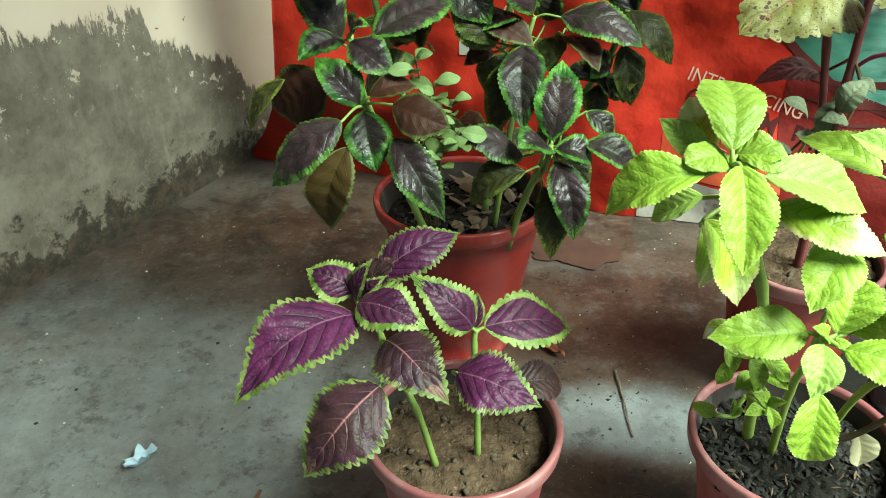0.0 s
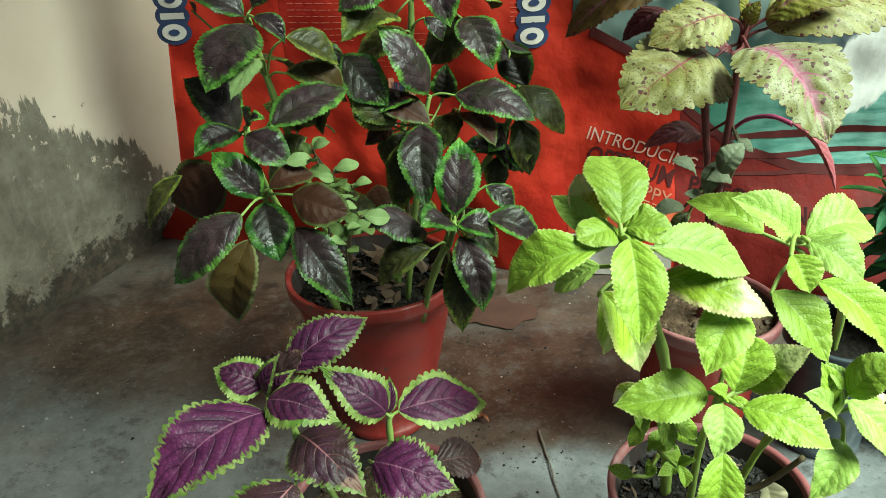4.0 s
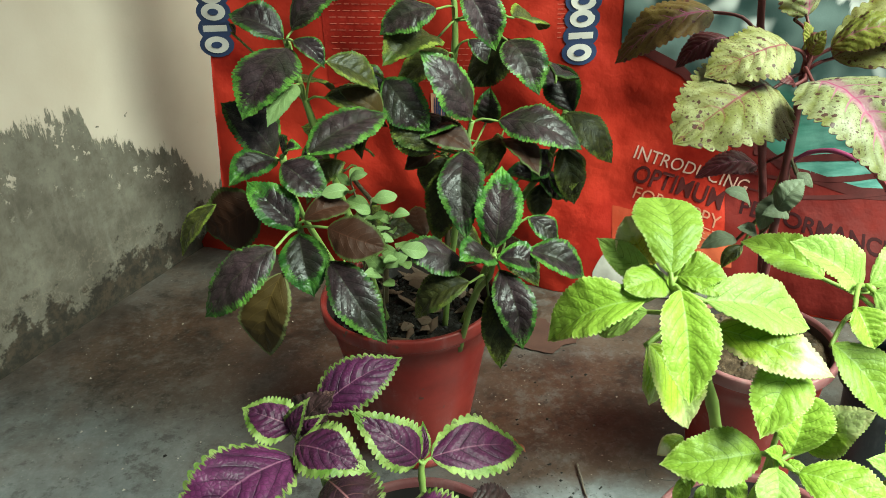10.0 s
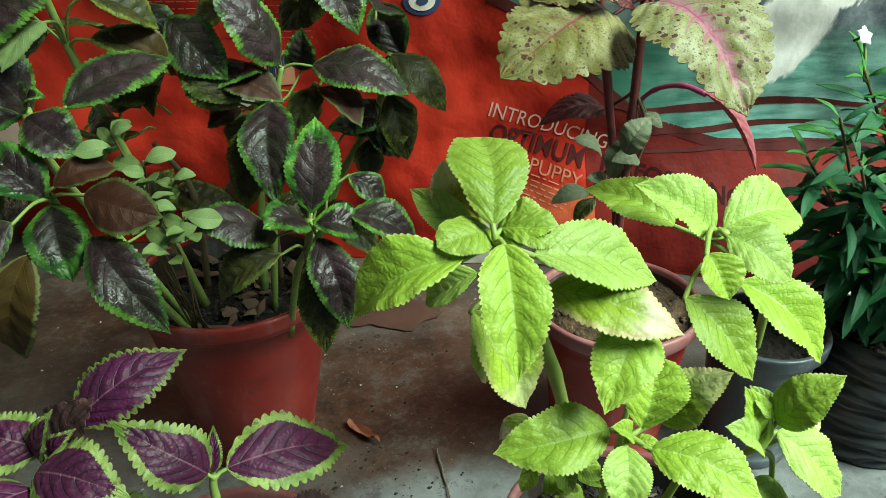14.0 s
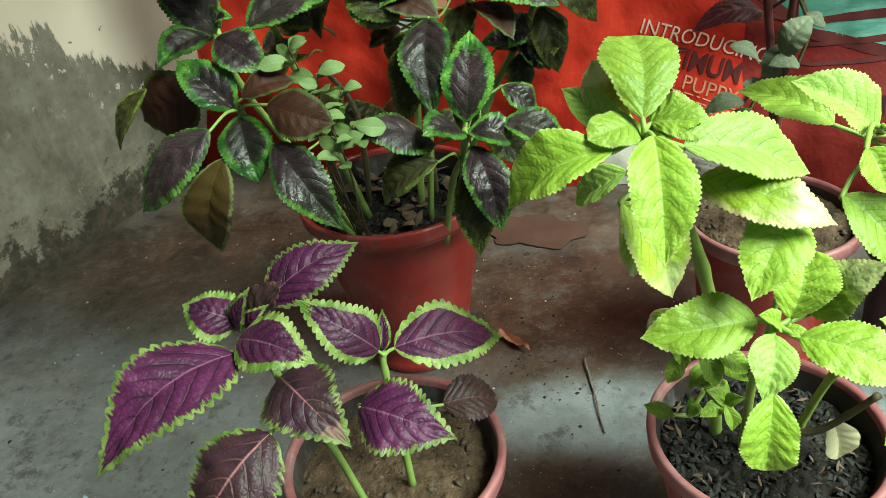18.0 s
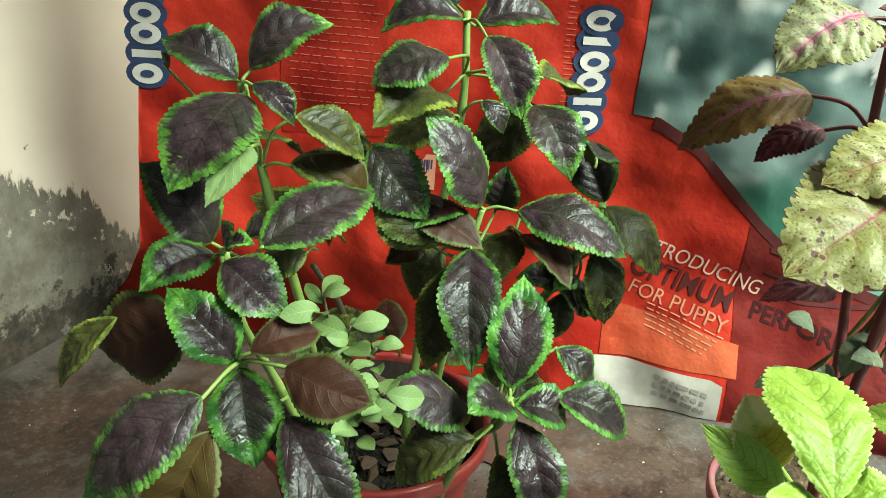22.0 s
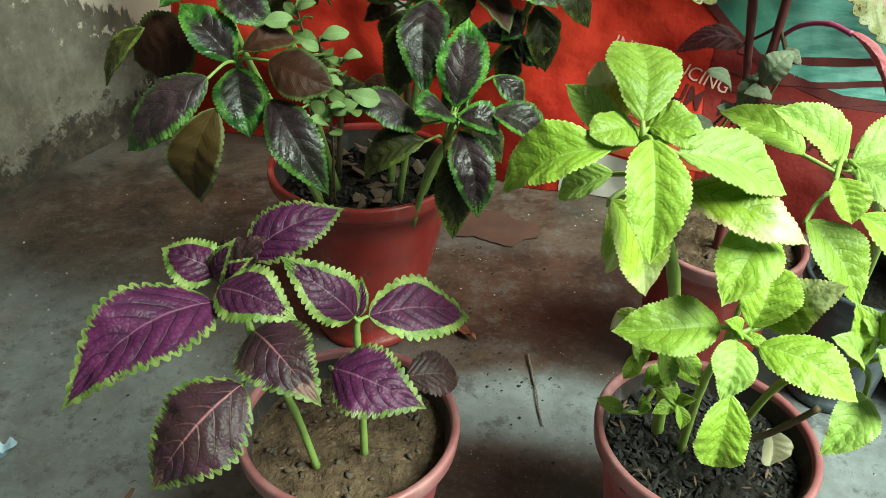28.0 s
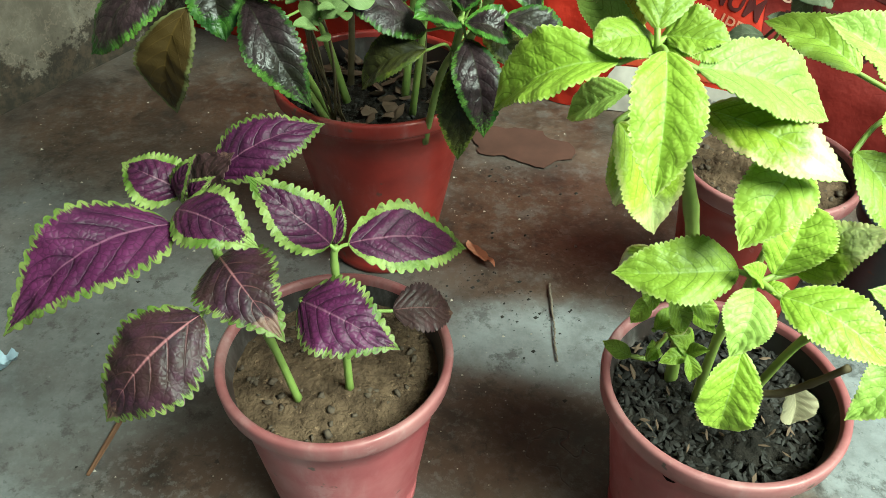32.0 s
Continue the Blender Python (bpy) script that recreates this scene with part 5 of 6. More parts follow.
crumbs(dark, (D_AT[0], D_AT[1], POT3_H - 0.020), 0.074, 46, 0.010, HUSK, 15, "husk_litter", 0.35, 1.8)
stem(dark, [(-0.045, 0.765, POT3_H - 0.03), (-0.07, 0.745, 0.25), (-0.091, 0.72, 0.36), (-0.104, 0.715, 0.434)], 0.0038, 0.0027, STEM_GREEN)
stem(dark, [(-0.055, 0.740, POT3_H - 0.03), (-0.085, 0.69, 0.24), (-0.098, 0.64, 0.32), (-0.102, 0.632, 0.365)], 0.0032, 0.0023, STEM_GREEN)
stem(dark, [(-0.050, 0.720, POT3_H - 0.03), (-0.070, 0.66, 0.22), (-0.085, 0.61, 0.29), (-0.089, 0.594, 0.322)], 0.0032, 0.0023, STEM_GREEN)
stem(dark, [(0.005, 0.780, POT3_H - 0.03), (0.02, 0.80, 0.28), (0.036, 0.809, 0.40), (0.036, 0.823, 0.467)], 0.0038, 0.0027, STEM_GREEN)
stem(dark, [(0.015, 0.750, POT3_H - 0.03), (0.03, 0.74, 0.24), (0.042, 0.740, 0.320), (0.049, 0.745, 0.349)], 0.0032, 0.0023, STEM_GREEN)
stem(dark, [(0.030, 0.715, POT3_H - 0.03), (0.045, 0.68, 0.20), (0.058, 0.65, 0.24), (0.062, 0.639, 0.267)], 0.0032, 0.0023, STEM_GREEN)
stem(dark, [(0.035, 0.760, POT3_H - 0.03), (0.08, 0.765, 0.23), (0.12, 0.76, 0.30), (0.136, 0.757, 0.35)], 0.0042, 0.0028, STEM_GREEN)
leaf(dark, (-0.099, 0.696, 0.432), (-0.131, 0.640, 0.392), 0.62, (DARK, DARK_UNDER, STEM_GREEN), "dark", (-0.104, 0.715, 0.430))
leaf(dark, (-0.100, 0.722, 0.441), (-0.052, 0.738, 0.467), 0.66, (DARK, DARK_UNDER, STEM_GREEN), "dark", (-0.104, 0.715, 0.430))
leaf(dark, (-0.108, 0.723, 0.434), (-0.153, 0.732, 0.454), 0.66, (DARK, DARK_UNDER, STEM_GREEN), "dark", (-0.104, 0.715, 0.430))
leaf(dark, (-0.095, 0.697, 0.438), (-0.071, 0.689, 0.417), 0.55, (DARK, DARK_UNDER, STEM_GREEN), "dark", (-0.104, 0.715, 0.430))
leaf(dark, (-0.072, 0.704, 0.418), (-0.031, 0.718, 0.389), 0.62, (DARK_OLIVE, DARK_UNDER, STEM_GREEN), "dark", (-0.095, 0.718, 0.380))
leaf(dark, (-0.076, 0.708, 0.387), (-0.027, 0.733, 0.350), 0.55, (DARK_OLIVE, DARK_UNDER, STEM_GREEN), "dark", (-0.095, 0.718, 0.380))
leaf(dark, (-0.095, 0.680, 0.407), (-0.111, 0.634, 0.388), 0.40, (PALE_UNDER, PALE_UNDER, STEM_GREEN), "dark", (-0.095, 0.718, 0.380))
leaf(dark, (-0.086, 0.650, 0.358), (-0.024, 0.712, 0.369), 0.46, (DARK, DARK_UNDER, STEM_GREEN), "dark", (-0.080, 0.735, 0.300))
leaf(dark, (-0.121, 0.687, 0.343), (-0.159, 0.687, 0.392), 0.66, (DARK, DARK_UNDER, STEM_GREEN), "dark", (-0.080, 0.735, 0.300))
leaf(dark, (-0.108, 0.636, 0.360), (-0.140, 0.606, 0.352), 0.62, (DARK_BRIGHT, DARK_UNDER, STEM_GREEN), "dark", (-0.102, 0.632, 0.360))
leaf(dark, (-0.101, 0.622, 0.362), (-0.066, 0.603, 0.341), 0.68, (DARK, DARK_UNDER, STEM_GREEN), "dark", (-0.102, 0.632, 0.360))
leaf(dark, (-0.091, 0.593, 0.320), (-0.126, 0.606, 0.355), 0.58, (DARK_BRIGHT, DARK_UNDER, STEM_GREEN), "dark", (-0.089, 0.594, 0.320))
leaf(dark, (-0.089, 0.592, 0.317), (-0.077, 0.558, 0.281), 0.66, (DARK_BRIGHT, DARK_UNDER, STEM_GREEN), "dark", (-0.089, 0.594, 0.320))
leaf(dark, (-0.101, 0.560, 0.322), (-0.155, 0.543, 0.276), 0.52, (DARK, DARK_UNDER, STEM_GREEN), "dark", (-0.089, 0.594, 0.320))
leaf(dark, (-0.082, 0.584, 0.332), (-0.048, 0.602, 0.334), 0.55, (DARK_BROWN, DARK_UNDER, STEM_GREEN), "dark", (-0.089, 0.594, 0.320))
leaf(dark, (-0.064, 0.577, 0.328), (-0.020, 0.567, 0.314), 0.66, (DARK_BROWN, DARK_UNDER, STEM_GREEN), "dark", (-0.089, 0.594, 0.320), face=(0, -1, 0.5))
leaf(dark, (-0.099, 0.564, 0.299), (-0.116, 0.555, 0.231), 0.50, (KHAKI, DARK_UNDER, STEM_GREEN), "dark", (-0.092, 0.592, 0.312))
leaf(dark, (-0.065, 0.571, 0.303), (-0.024, 0.540, 0.249), 0.42, (DARK, DARK_UNDER, STEM_GREEN), "dark", (-0.080, 0.620, 0.275), fold=0.7)
leaf(dark, (-0.120, 0.612, 0.336), (-0.170, 0.622, 0.308), 0.80, (DARK_BROWN, DARK_UNDER, STEM_GREEN), "dark", (-0.089, 0.594, 0.320), face=(0, -1, 0.3))
leaf(dark, (-0.151, 0.602, 0.339), (-0.184, 0.6, 0.297), 0.34, (DARK_OLIVE, DARK_UNDER, STEM_GREEN), "dark")
leaf(dark, (0.033, 0.814, 0.463), (-0.025, 0.809, 0.451), 0.61, (DARK, DARK_UNDER, STEM_GREEN), "dark", (0.036, 0.820, 0.460))
leaf(dark, (0.043, 0.822, 0.458), (0.107, 0.840, 0.459), 0.61, (DARK, DARK_UNDER, STEM_GREEN), "dark", (0.036, 0.820, 0.460))
leaf(dark, (0.031, 0.846, 0.468), (0.008, 0.857, 0.491), 0.88, (DARK, DARK_UNDER, STEM_GREEN), "dark", (0.036, 0.820, 0.460))
leaf(dark, (0.047, 0.784, 0.457), (0.072, 0.762, 0.407), 0.61, (DARK, DARK_UNDER, STEM_GREEN), "dark", (0.036, 0.820, 0.460))
leaf(dark, (0.020, 0.758, 0.447), (-0.029, 0.741, 0.430), 0.70, (DARK, DARK_UNDER, STEM_GREEN), "dark", (0.036, 0.812, 0.425))
leaf(dark, (0.018, 0.780, 0.415), (-0.027, 0.722, 0.408), 0.60, (DARK_OLIVE, DARK_UNDER, STEM_GREEN), "dark", (0.036, 0.812, 0.425))
leaf(dark, (0.086, 0.800, 0.407), (0.111, 0.758, 0.366), 0.62, (DARK, DARK_UNDER, STEM_GREEN), "dark", (0.036, 0.812, 0.425))
leaf(dark, (0.090, 0.798, 0.429), (0.119, 0.839, 0.407), 0.66, (DARK_OLIVE, DARK_UNDER, STEM_GREEN), "dark", (0.036, 0.812, 0.425))
leaf(dark, (0.048, 0.742, 0.351), (0.005, 0.733, 0.417), 0.54, (DARK, DARK_UNDER, STEM_GREEN), "dark", (0.049, 0.745, 0.347))
leaf(dark, (0.073, 0.742, 0.349), (0.145, 0.716, 0.328), 0.53, (DARK, DARK_UNDER, STEM_GREEN), "dark", (0.049, 0.745, 0.347))
leaf(dark, (0.040, 0.718, 0.330), (0.039, 0.656, 0.272), 0.42, (DARK, DARK_UNDER, STEM_GREEN), "dark", (0.040, 0.727, 0.325), fold=0.5)
leaf(dark, (0.016, 0.730, 0.329), (-0.030, 0.743, 0.370), 0.61, (DARK_OLIVE, DARK_UNDER, STEM_GREEN), "dark", (0.040, 0.727, 0.325))
leaf(dark, (0.029, 0.712, 0.320), (0.013, 0.683, 0.257), 0.44, (DARK_OLIVE, DARK_UNDER, STEM_GREEN), "dark", (0.040, 0.727, 0.325))
leaf(dark, (0.063, 0.649, 0.268), (0.072, 0.692, 0.325), 0.50, (DARK_BRIGHT, DARK_UNDER, STEM_GREEN), "dark", (0.062, 0.639, 0.265))
leaf(dark, (0.060, 0.637, 0.266), (0.032, 0.607, 0.280), 0.70, (DARK_BRIGHT, DARK_UNDER, STEM_GREEN), "dark", (0.062, 0.639, 0.265))
leaf(dark, (0.064, 0.634, 0.266), (0.098, 0.638, 0.253), 0.75, (DARK_BRIGHT, DARK_UNDER, STEM_GREEN), "dark", (0.062, 0.639, 0.265))
leaf(dark, (0.066, 0.632, 0.256), (0.082, 0.597, 0.199), 0.46, (DARK, DARK_UNDER, STEM_GREEN), "dark", (0.062, 0.639, 0.265), fold=0.5)
leaf(dark, (0.038, 0.636, 0.259), (-0.019, 0.606, 0.289), 0.48, (DARK, DARK_UNDER, STEM_GREEN), "dark", (0.062, 0.639, 0.265))
leaf(dark, (0.090, 0.641, 0.268), (0.139, 0.641, 0.241), 0.55, (DARK, DARK_UNDER, STEM_GREEN), "dark", (0.062, 0.639, 0.265))
leaf(dark, (0.092, 0.664, 0.288), (0.118, 0.659, 0.263), 0.60, (DARK, DARK_UNDER, STEM_GREEN), "dark", (0.055, 0.655, 0.235))
leaf(dark, (0.040, 0.619, 0.253), (-0.007, 0.622, 0.218), 0.50, (DARK_OLIVE, DARK_UNDER, STEM_GREEN), "dark", (0.055, 0.655, 0.235))
leaf(dark, (0.056, 0.628, 0.234), (0.064, 0.605, 0.174), 0.40, (DARK_OLIVE, DARK_UNDER, STEM_GREEN), "dark", (0.055, 0.655, 0.235))
leaf(dark, (0.134, 0.746, 0.352), (0.176, 0.733, 0.307), 0.55, (DARK_OLIVE, DARK_UNDER, STEM_GREEN), "dark", (0.130, 0.758, 0.335))
leaf(dark, (0.149, 0.797, 0.336), (0.131, 0.830, 0.376), 0.62, (DARK, DARK_UNDER, STEM_GREEN), "dark", (0.130, 0.758, 0.325), face=(-0.3, -1, 0.4))
leaf(dark, (0.141, 0.754, 0.315), (0.139, 0.724, 0.285), 0.55, (DARK_OLIVE, DARK_UNDER, STEM_GREEN), "dark", (0.115, 0.760, 0.290))
leaf(dark, (0.110, 0.743, 0.292), (0.138, 0.745, 0.269), 0.72, (DARK, DARK_UNDER, STEM_GREEN), "dark", (0.115, 0.760, 0.290))
leaf(dark, (0.013, 0.760, 0.311), (-0.016, 0.754, 0.300), 0.66, (DARK_BROWN, DARK_UNDER, STEM_GREEN), "dark", (0.040, 0.727, 0.325))
leaf(dark, (0.025, 0.765, 0.307), (0.006, 0.759, 0.268), 0.66, (DARK_OLIVE, DARK_UNDER, STEM_GREEN), "dark", (0.040, 0.727, 0.325))
leaf(dark, (0.063, 0.775, 0.336), (0.067, 0.769, 0.372), 0.66, (DARK, DARK_UNDER, STEM_GREEN), "dark", (0.040, 0.727, 0.325))
leaf(dark, (0.071, 0.700, 0.276), (0.045, 0.694, 0.296), 0.77, (DARK, DARK_UNDER, STEM_GREEN), "dark", (0.055, 0.655, 0.235))
leaf(dark, (0.069, 0.690, 0.283), (0.059, 0.684, 0.243), 0.50, (DARK_OLIVE, DARK_UNDER, STEM_GREEN), "dark", (0.055, 0.655, 0.235))
leaf(dark, (0.115, 0.760, 0.282), (0.079, 0.754, 0.292), 0.61, (DARK, DARK_UNDER, STEM_GREEN), "dark", (0.115, 0.760, 0.290))
leaf(dark, (0.121, 0.760, 0.285), (0.107, 0.754, 0.315), 0.77, (DARK, DARK_UNDER, STEM_GREEN), "dark", (0.115, 0.760, 0.290))
leaf(dark, (0.113, 0.750, 0.281), (0.112, 0.744, 0.247), 0.66, (DARK_OLIVE, DARK_UNDER, STEM_GREEN), "dark", (0.115, 0.760, 0.290))
leaf(dark, (-0.100, 0.625, 0.369), (-0.094, 0.619, 0.385), 0.88, (DARK_BRIGHT, DARK_UNDER, STEM_GREEN), "dark", (-0.102, 0.632, 0.360))
leaf(dark, (-0.097, 0.620, 0.372), (-0.083, 0.614, 0.377), 0.66, (DARK_BRIGHT, DARK_UNDER, STEM_GREEN), "dark", (-0.102, 0.632, 0.360))
leaf(dark, (-0.110, 0.735, 0.389), (-0.143, 0.729, 0.360), 0.55, (DARK, DARK_UNDER, STEM_GREEN), "dark", (-0.095, 0.718, 0.380))
leaf(dark, (0.053, 0.760, 0.323), (0.069, 0.754, 0.292), 0.66, (DARK_OLIVE, DARK_UNDER, STEM_GREEN), "dark", (0.040, 0.727, 0.325))
leaf(dark, (-0.068, 0.720, 0.323), (-0.098, 0.714, 0.302), 0.66, (DARK_OLIVE, DARK_UNDER, STEM_GREEN), "dark", (-0.080, 0.735, 0.300))
leaf(dark, (-0.056, 0.700, 0.247), (-0.036, 0.694, 0.292), 0.66, (DARK_OLIVE, DARK_UNDER, STEM_GREEN), "dark", (-0.080, 0.620, 0.275))
leaf(dark, (0.049, 0.800, 0.409), (0.066, 0.794, 0.387), 0.66, (DARK, DARK_UNDER, STEM_GREEN), "dark", (0.034, 0.808, 0.390))
leaf(dark, (0.030, 0.800, 0.398), (-0.021, 0.794, 0.370), 0.61, (DARK_OLIVE, DARK_UNDER, STEM_GREEN), "dark", (0.034, 0.808, 0.390))
leaf(dark, (-0.152, 0.740, 0.435), (-0.154, 0.734, 0.446), 0.61, (DARK, DARK_UNDER, STEM_GREEN), "dark", (-0.095, 0.718, 0.380))
leaf(dark, (0.014, 0.740, 0.322), (-0.026, 0.730, 0.373), 0.56, (DARK_OLIVE, DARK_UNDER, STEM_GREEN), "dark", (0.036, 0.742, 0.312), face=(0.3, -1, 0.4))
leaf(dark, (-0.030, 0.725, 0.360), (-0.066, 0.716, 0.392), 0.52, (KHAKI, DARK_UNDER, STEM_GREEN), "dark", (-0.088, 0.724, 0.345), face=(0.2, -1, 0.5))
leaf(dark, (0.132, 0.745, 0.322), (0.143, 0.732, 0.267), 0.46, (DARK_OLIVE, DARK_UNDER, STEM_GREEN), "dark", (0.130, 0.757, 0.335), face=(0.1, -1, 0.3))
leaf(dark, (0.121, 0.740, 0.301), (0.102, 0.731, 0.294), 0.66, (DARK_BRIGHT, DARK_UNDER, STEM_GREEN), "dark", (0.122, 0.759, 0.310))
leaf(dark, (0.121, 0.740, 0.291), (0.136, 0.731, 0.270), 0.60, (DARK_BRIGHT, DARK_UNDER, STEM_GREEN), "dark", (0.118, 0.760, 0.300))
rng = random.Random(40)
for k in range(11):
    at = Vector((rng.uniform(-0.09, 0.10), rng.uniform(0.735, 0.83), rng.uniform(0.19, 0.35)))
    a = rng.uniform(0, 6.28)
    d = Vector((math.cos(a), math.sin(a), rng.uniform(-0.7, 0.3))).normalized() * rng.uniform(0.04, 0.06)
    leaf(dark, at, at + d, rng.uniform(0.5, 0.62), (DARK_OLIVE if k % 3 else DARK_BROWN, DARK_UNDER, STEM_GREEN), "dark", at - d * 0.25 + Vector((0, 0.01, -0.01)), rng.uniform(-30, 30))
for k in range(9):
    at = Vector((rng.uniform(-0.13, 0.13), rng.uniform(0.735, 0.82), rng.uniform(0.26, 0.43)))
    a = rng.uniform(0, 6.28)
    d = Vector((math.cos(a), math.sin(a), rng.uniform(-1.1, 0.1))).normalized() * rng.uniform(0.045, 0.07)
    leaf(dark, at, at + d, rng.uniform(0.5, 0.62), (DARK_OLIVE if k % 2 else DARK, DARK_UNDER, STEM_GREEN), "dark", at - d * 0.3 + Vector((0, 0.01, -0.012)), rng.uniform(-30, 30))
for x, y in ((-0.05, 0.80), (0.02, 0.80)):
    stem(dark, [(x, y, POT3_H - 0.04), (x + rng.uniform(-0.01, 0.01), y, 0.22), (x + rng.uniform(-0.03, 0.03), y + 0.01, 0.27)], 0.0034, 0.0022, STEM_BROWN, "old_stem")

M_AT = (0.335, 0.725, FLOOR)
mottled = thing("potted_coleus", M_AT, "tall mottled cream coleus with pink veins in a red pot", "potted plant", "potted coleus plants")
flower_pot(mottled, M_AT, 0.0735, 0.112 - FLOOR, 0.056, (POT_RED, POT_RIM), seed=4)
soil_bed(mottled, (M_AT[0], M_AT[1], 0.098), 0.0715, 0.003, SOIL_PALE, 8)
crumbs(mottled, (M_AT[0], M_AT[1], 0.1), 0.066, 90, 0.004, CLOD, 16)
stem(mottled, [(0.325, 0.71, 0.095), (0.317, 0.695, 0.19), (0.316, 0.688, 0.30), (0.314, 0.680, 0.40), (0.315, 0.675, 0.432)], 0.0044, 0.003, STEM_RED)
stem(mottled, [(0.330, 0.715, 0.095), (0.325, 0.72, 0.20), (0.305, 0.72, 0.33), (0.288, 0.715, 0.42), (0.282, 0.715, 0.492)], 0.0040, 0.0028, STEM_RED)
leaf(mottled, (0.285, 0.668, 0.392), (0.192, 0.606, 0.372), 0.70, (MOTTLED, RED_UNDER, STEM_RED), "mottled", (0.314, 0.680, 0.400))
leaf(mottled, (0.292, 0.665, 0.426), (0.222, 0.645, 0.410), 0.66, (MOTTLED, RED_UNDER, STEM_RED), "mottled", (0.314, 0.680, 0.400))
leaf(mottled, (0.300, 0.632, 0.407), (0.329, 0.545, 0.358), 0.70, (MOTTLED_PINK, RED_UNDER, STEM_RED), "mottled", (0.314, 0.680, 0.400))
leaf(mottled, (0.329, 0.675, 0.421), (0.388, 0.655, 0.434), 0.50, (MOTTLED_OLIVE, RED_UNDER, STEM_RED), "mottled", (0.314, 0.680, 0.400))
leaf(mottled, (0.332, 0.675, 0.413), (0.471, 0.700, 0.412), 0.50, (MOTTLED, RED_UNDER, STEM_RED), "mottled", (0.314, 0.680, 0.400))
leaf(mottled, (0.313, 0.690, 0.443), (0.289, 0.700, 0.502), 0.80, (MOTTLED_PINK, RED_UNDER, STEM_RED), "mottled", (0.312, 0.685, 0.430))
leaf(mottled, (0.263, 0.710, 0.492), (0.204, 0.690, 0.461), 0.68, (MOTTLED_PINK, RED_UNDER, STEM_RED), "mottled", (0.283, 0.715, 0.485))
leaf(mottled, (0.252, 0.733, 0.440), (0.174, 0.738, 0.398), 0.46, (MOTTLED_RED, RED_UNDER, STEM_RED), "mottled", (0.290, 0.717, 0.420))
leaf(mottled, (0.268, 0.735, 0.417), (0.226, 0.735, 0.393), 0.50, (RED_LEAF, RED_UNDER, STEM_RED), "mottled", (0.290, 0.717, 0.420))
leaf(mottled, (0.354, 0.653, 0.336), (0.389, 0.621, 0.283), 0.17, (WITHERED, WITHERED, STEM_PINK), "mottled", None, bow=0.10, fold=1.1, droop=0.2, tone='shrivelled pink leaf', face=(0.4, -0.4, 1))
stem(mottled, [(0.318, 0.690, 0.316), (0.329, 0.680, 0.331), (0.343, 0.665, 0.338), (0.356, 0.651, 0.335)], 0.0017, 0.0022, STEM_PINK, "long_stalk")
leaf(mottled, (0.294, 0.759, 0.263), (0.323, 0.764, 0.242), 0.40, (DULL, DULL, STEM_BROWN), "mottled")
leaf(mottled, (0.292, 0.636, 0.300), (0.311, 0.642, 0.324), 0.60, (DULL, DULL, STEM_BROWN), "mottled")
leaf(mottled, (0.284, 0.705, 0.483), (0.260, 0.699, 0.499), 0.50, (RED_LEAF, RED_UNDER, STEM_RED), "mottled", (0.283, 0.715, 0.485))
leaf(mottled, (0.282, 0.700, 0.484), (0.253, 0.694, 0.477), 0.50, (RED_LEAF, RED_UNDER, STEM_RED), "mottled", (0.283, 0.715, 0.485))
leaf(mottled, (0.292, 0.720, 0.481), (0.292, 0.714, 0.504), 0.50, (RED_LEAF, RED_UNDER, STEM_RED), "mottled", (0.283, 0.715, 0.485))
leaf(mottled, (0.277, 0.690, 0.483), (0.270, 0.684, 0.468), 0.50, (RED_LEAF, RED_UNDER, STEM_RED), "mottled", (0.283, 0.715, 0.485))
leaf(mottled, (0.309, 0.700, 0.438), (0.282, 0.694, 0.463), 0.60, (MOTTLED_OLIVE, RED_UNDER, STEM_RED), "mottled", (0.312, 0.685, 0.430))
leaf(mottled, (0.312, 0.670, 0.417), (0.317, 0.664, 0.437), 0.60, (MOTTLED_OLIVE, RED_UNDER, STEM_RED), "mottled", (0.314, 0.680, 0.400))
leaf(mottled, (0.311, 0.680, 0.419), (0.304, 0.674, 0.442), 0.60, (MOTTLED_OLIVE, RED_UNDER, STEM_RED), "mottled", (0.314, 0.680, 0.400))
leaf(mottled, (0.299, 0.660, 0.397), (0.274, 0.654, 0.407), 0.50, (RED_LEAF, RED_UNDER, STEM_RED), "mottled", (0.314, 0.680, 0.400))
leaf(mottled, (0.326, 0.690, 0.270), (0.301, 0.684, 0.273), 0.60, (DULL, DULL, STEM_BROWN), "mottled", (0.316, 0.688, 0.330))
leaf(mottled, (0.323, 0.680, 0.313), (0.336, 0.674, 0.302), 0.60, (DULL, DULL, STEM_BROWN), "mottled", (0.316, 0.688, 0.330))
leaf(mottled, (0.306, 0.700, 0.240), (0.285, 0.694, 0.256), 0.60, (DULL, DULL, STEM_BROWN), "mottled", (0.316, 0.688, 0.330))
leaf(mottled, (0.304, 0.740, 0.219), (0.268, 0.734, 0.214), 0.45, (DULL, DULL, STEM_BROWN), "mottled", (0.316, 0.688, 0.330))
leaf(mottled, (0.310, 0.740, 0.212), (0.291, 0.734, 0.191), 0.45, (DARK_OLIVE, DARK_UNDER, STEM_GREEN), "mottled", (0.316, 0.688, 0.330))
leaf(mottled, (0.313, 0.740, 0.296), (0.254, 0.734, 0.289), 0.40, (RED_LEAF, RED_UNDER, STEM_RED), "mottled", (0.316, 0.688, 0.330))
leaf(mottled, (0.318, 0.700, 0.284), (0.305, 0.694, 0.252), 0.50, (DULL, DULL, STEM_BROWN), "mottled", (0.316, 0.688, 0.330))


